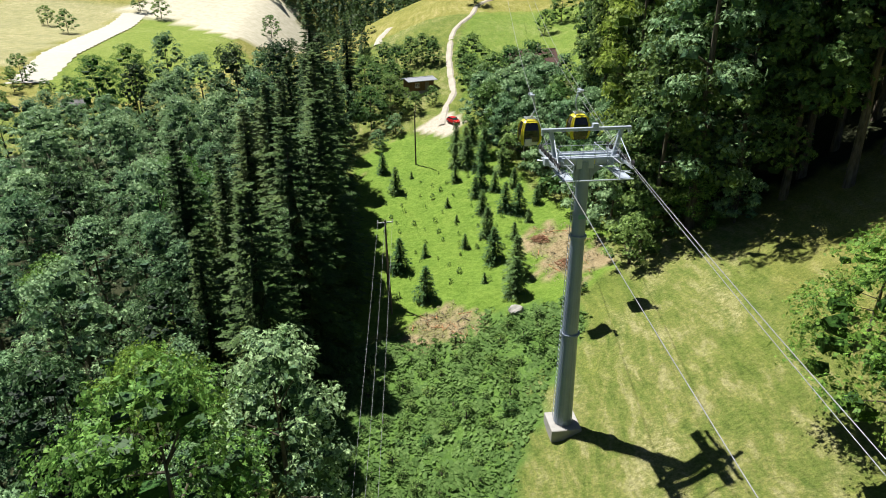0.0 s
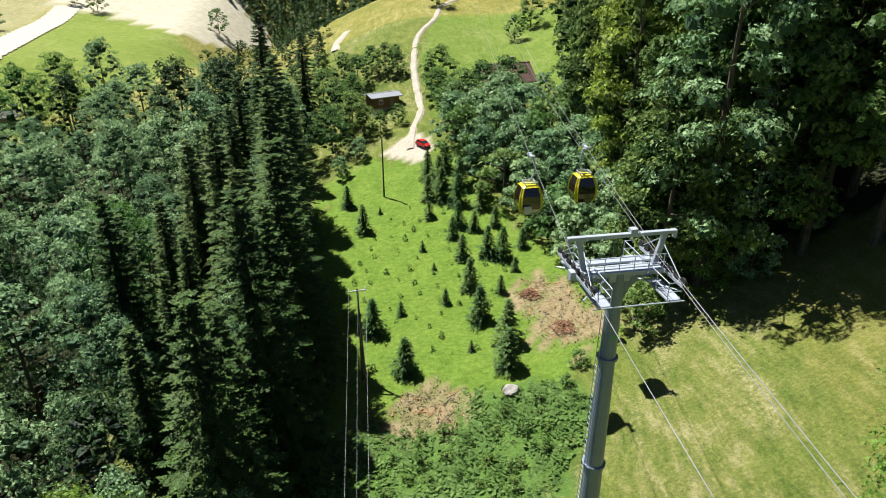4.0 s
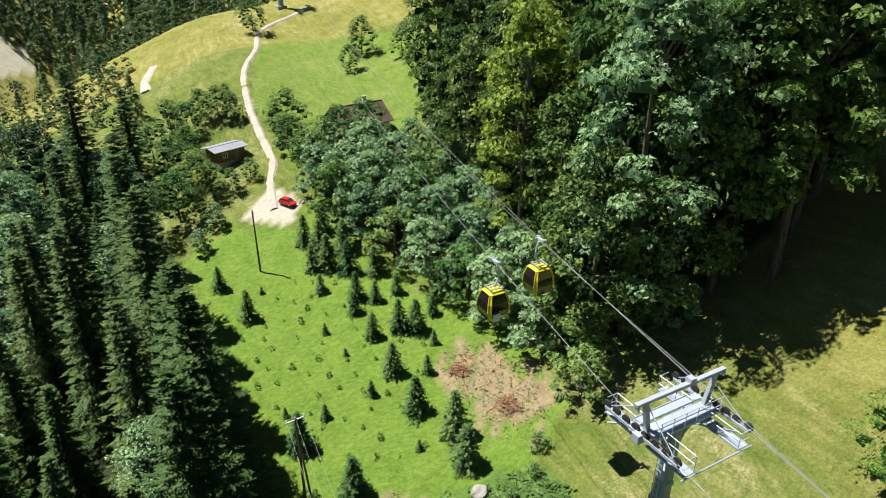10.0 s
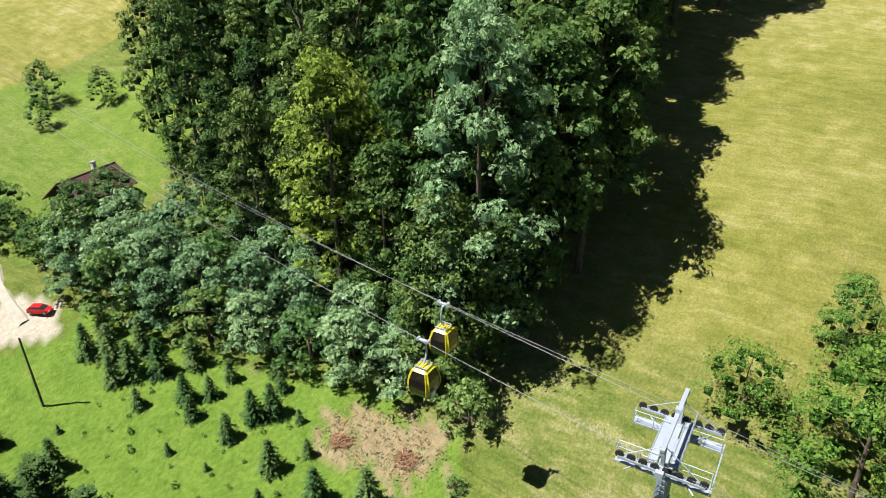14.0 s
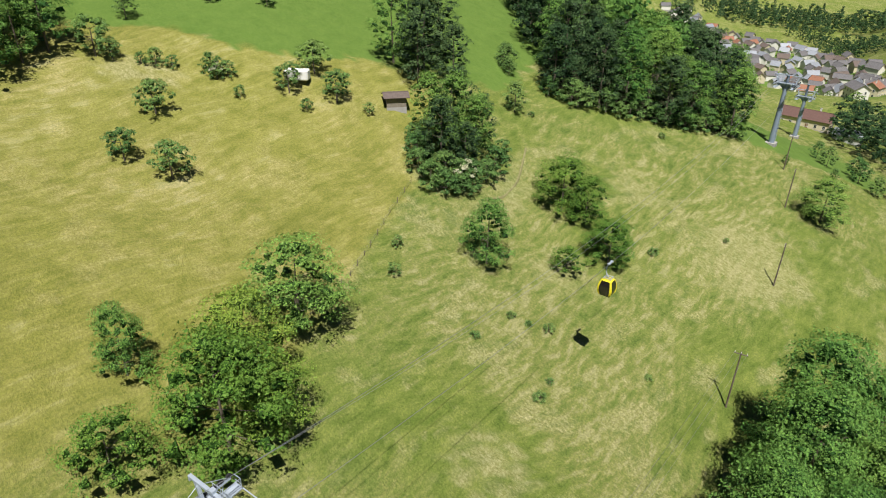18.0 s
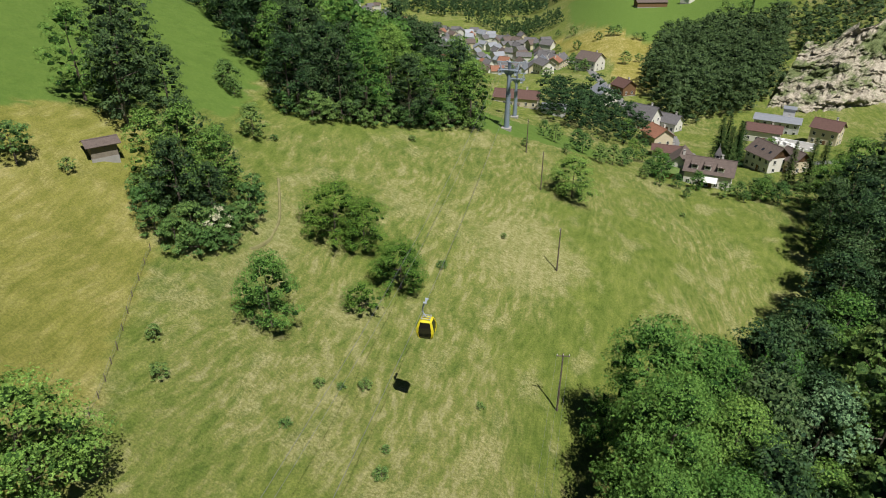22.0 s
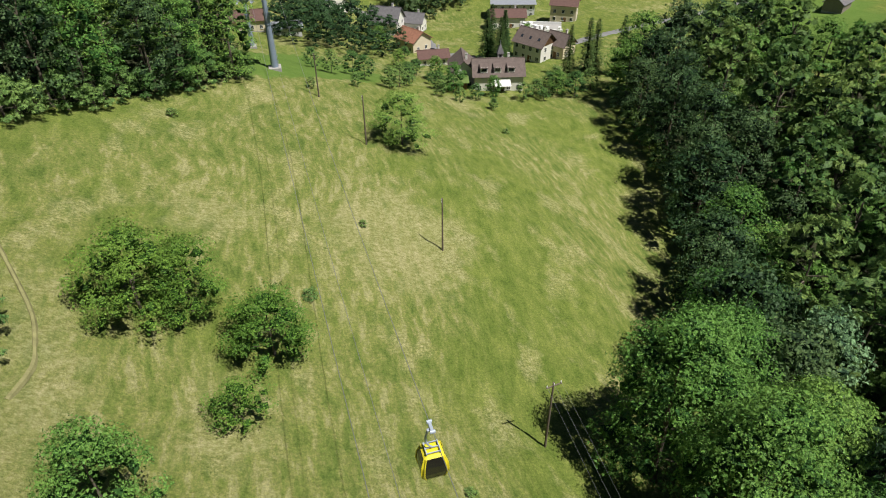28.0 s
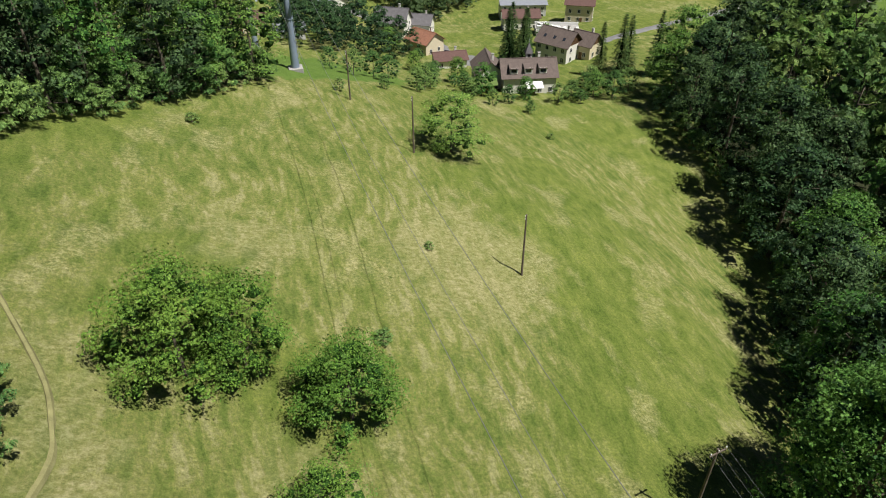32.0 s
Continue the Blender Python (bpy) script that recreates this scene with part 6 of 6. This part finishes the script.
parked_car(4.2, 118.0, -58, CARRED, "small red car parked on pale gravel", 0.76)
parked_car(-120, 187, 20, CARDARK, "dark car parked by a far garden", 1.2)
parked_car(-34, -199, 60, CARDARK, "dark car parked beside an orange-roofed house")

# caravan and bench by the orchard
cv = thing("caravan", "white caravan parked beside the orchard hedge", "caravan", pose(79, -24.8, ground_z(79, -24.8), 0, 0, 35))
part("body", box((4.6, 2.1, 2.0), (0, 0, 1.45), bevel=0.25), WHITE, cv)
part("window", box((1.4, 0.06, 0.6), (-0.6, -1.06, 1.7)), PANE, cv)
part("door", box((0.65, 0.06, 1.6), (1.2, -1.06, 1.3)), PALE, cv)
for s in (-1, 1):
    part("wheel", tube((0, s * 0.85, 0.32), (0, s * 1.02, 0.32), 0.32, None, 14), RUBBER, cv)
part("drawbar", box((1.2, 0.1, 0.1), (2.8, 0, 0.5)), STEEL, cv)

# boulder and felled wood on the clearing
STONE = plain_material("grey_limestone", (0.34, 0.33, 0.30), 0.9, 0, 0.25, 0.3, 2.5, 0.04)
FRESH = bark_material("fresh_cut_wood", (0.30, 0.13, 0.06), (0.52, 0.30, 0.16))


def boulder(x, y, r, seed, mat, label, name="boulder", flat=0.7):
    bm = bmesh.new()
    bmesh.ops.create_icosphere(bm, subdivisions=3, radius=r)
    noise.seed_set(seed)
    for v in bm.verts:
        v.co *= 1 + 0.35 * noise.noise(v.co * 1.3 / r + Vector((seed, 0, 0)))
        v.co.z *= flat
    me = bpy.data.meshes.new(name)
    bm.to_mesh(me), bm.free()
    me.materials.append(mat)
    ob = tagged(new(name, me), label, "rock" if name == "boulder" else "stump")
    ob.matrix_basis = pose(x, y, ground_z(x, y) + r * flat * 0.45, 0, 0, seed * 40)


boulder(7.8, 58.2, 0.85, 3, STONE, "grey limestone boulder in the grass")
BRUSH = bark_material("reddish_brushwood", (0.15, 0.08, 0.045), (0.33, 0.19, 0.115))


def brush_heap(x, y, r, seed, label):
    """A low heap of crossed sticks and bark."""
    rng = np.random.RandomState(seed)
    bm = bmesh.new()
    for k in range(90):
        a, b, d = rng.uniform(0, 6.283), rng.uniform(0, 3.1416), r * rng.uniform(0, 1) ** 0.6
        n_ = rng.uniform(0.15, 0.5) * r
        c = Vector((d * math.cos(a), d * math.sin(a), 0.32 * r * (1 - d / r) * rng.uniform(0.2, 1) + 0.05))
        e = Vector((n_ * math.cos(b), n_ * math.sin(b), rng.uniform(-0.1, 0.1) * r))
        add_tube(bm, c - e, c + e, rng.uniform(0.03, 0.09), 0.02, 5)
    me = bpy.data.meshes.new("wood_heap")
    bm.to_mesh(me), bm.free()
    me.materials.append(BRUSH)
    tagged(new("wood_heap", me), label, "wood heap", kind="stuff").matrix_basis = pose(x, y, ground_z(x, y) + 0.05, 0, 0, 0)


brush_heap(13.4, 73.4, 1.3, 5, "reddish heap of sticks on bare soil")
brush_heap(15.2, 66.0, 1.4, 7, "flat reddish heap of rotten wood on bare soil")


def wood_chips(name, poly, count, seed):
    rng = np.random.RandomState(seed)
    xs, ys = np.array([p[0] for p in poly]), np.array([p[1] for p in poly])
    x, y = rng.uniform(xs.min() - 1, xs.max() + 1, count), rng.uniform(ys.min() - 1, ys.max() + 1, count)
    ok = inside(poly, x + 1.2 * wobble(x, y, 5, 3), y + 1.2 * wobble(x, y, 4, 4))
    x, y = x[ok], y[ok]
    k = len(x)
    c = np.stack([x, y, heights(x, y) + 0.2 + rng.uniform(0, 0.12, k)], 1)
    v, f = leaf_quads(c, np.array((0, 0, 1.0)) + 0.6 * unit(rng, k), rng.uniform(0.12, 0.55, k), rng, 0.3)
    tagged(new(name, mesh_of(name, v, f, CHIPS)), "chips and twigs strewn over cleared soil", "wood chips", kind="stuff")


_rng = np.random.RandomState(12)
for k in range(46):
    poly = SOIL[k % 2]
    x, y = scatter(poly, 0.1, 300 + k, most=1)[0]
    a, n_ = _rng.uniform(0, 180), _rng.uniform(0.6, 2.4)
    bm = tube((-n_ / 2, 0, 0), (n_ / 2, 0, 0.06), _rng.uniform(0.03, 0.08), 0.02, 6)
    for s in range(2):
        add_tube(bm, (n_ * (0.1 + 0.2 * s), 0, 0.02), (n_ * (0.3 + 0.2 * s), 0.25 * (-1) ** s, 0.12), 0.02, 0.01, 4)
    me = bpy.data.meshes.new("cut_branch")
    bm.to_mesh(me), bm.free()
    me.materials.append(FRESH if k % 3 else BARK)
    tagged(new("cut_branch", me), "cut branch lying on cleared ground", "branch", "wood heap").matrix_basis = pose(x, y, ground_z(x, y) + 0.12, 0, 0, a)


# ---- grass tufts ----
def grass_tufts(name, poly, count, seed, size, mat, label, avoid=()):
    rng = np.random.RandomState(seed)
    xs, ys = np.array([p[0] for p in poly]), np.array([p[1] for p in poly])
    x, y = rng.uniform(xs.min(), xs.max(), count * 3), rng.uniform(ys.min(), ys.max(), count * 3)
    clump = wobble(x, y, 11, seed) + 0.7 * wobble(x, y, 4, seed + 1)
    ok = inside(poly, x, y) & (clump > rng.uniform(-1.6, 0.9, len(x)))
    for other in avoid:
        ok &= ~inside(other, x, y)
    x, y = x[ok][:count], y[ok][:count]
    z = heights(x, y)
    k = len(x)
    c = np.stack([x, y, z + 0.12], 1)
    vs, fs = [], []
    bend = 0.9 * wobble(x, y, 16, seed + 2)
    for j in range(3):
        a = rng.uniform(0, 6.283, k)
        s = size * rng.uniform(0.5, 1.4, k)
        side = np.stack([np.cos(a), np.sin(a), np.zeros(k)], 1) * (s * 0.5)[:, None]
        lean = np.stack([np.cos(bend * 3 + j) * 0.7, np.sin(bend * 3 + j) * 0.7, np.full(k, 0.3)], 1) * s[:, None]
        off = np.stack([rng.uniform(-0.3, 0.3, k), rng.uniform(-0.3, 0.3, k), np.zeros(k)], 1)
        v = np.stack([c + off - side * 0.6, c + off + side * 0.6, c + off + side * 0.9 + lean * 0.9, c + off - side * 0.7 + lean], 1)
        vs.append(v.reshape(-1, 3)), fs.append(np.arange(4 * k).reshape(k, 4) + 4 * k * j)
    tagged(new(name, mesh_of(name, np.concatenate(vs), np.concatenate(fs), mat)), label, "grass", kind="stuff")


def tuft_material(name, stops):
    m, n, l, b = material(name, 0.8, 0, 0.2)
    isle = n.new("ShaderNodeNewGeometry").outputs["Random Per Island"]
    c = blend(n, l, 0.5, ramp(n, l, isle, stops), ramp(n, l, noise_node(n, l, place_of(n), 0.12, 4), stops))
    l.new(c, b.inputs["Base Color"])
    t = n.new("ShaderNodeBsdfTranslucent")
    l.new(c, t.inputs[0])
    mix = n.new("ShaderNodeMixShader")
    mix.inputs[0].default_value = 0.3
    l.new(b.outputs[0], mix.inputs[1]), l.new(t.outputs[0], mix.inputs[2])
    l.new(mix.outputs[0], n["Material Output"].inputs["Surface"])
    return m


HERBS = tuft_material("tall_green_herbs", [(0.1, (0.06, 0.125, 0.028)), (0.5, (0.11, 0.20, 0.05)), (0.9, (0.18, 0.28, 0.085))])
grass_tufts("herb_growth", TALL, 6000, 44, 0.42, HERBS, "tall green herbs and nettles", SOIL)

CHIPS = tuft_material("wood_chips", [(0.1, (0.14, 0.12, 0.06)), (0.5, (0.24, 0.21, 0.12)), (0.9, (0.35, 0.32, 0.21))])
for k in range(2):
    wood_chips("wood_chips", SOIL[k], 1300, 71 + k)
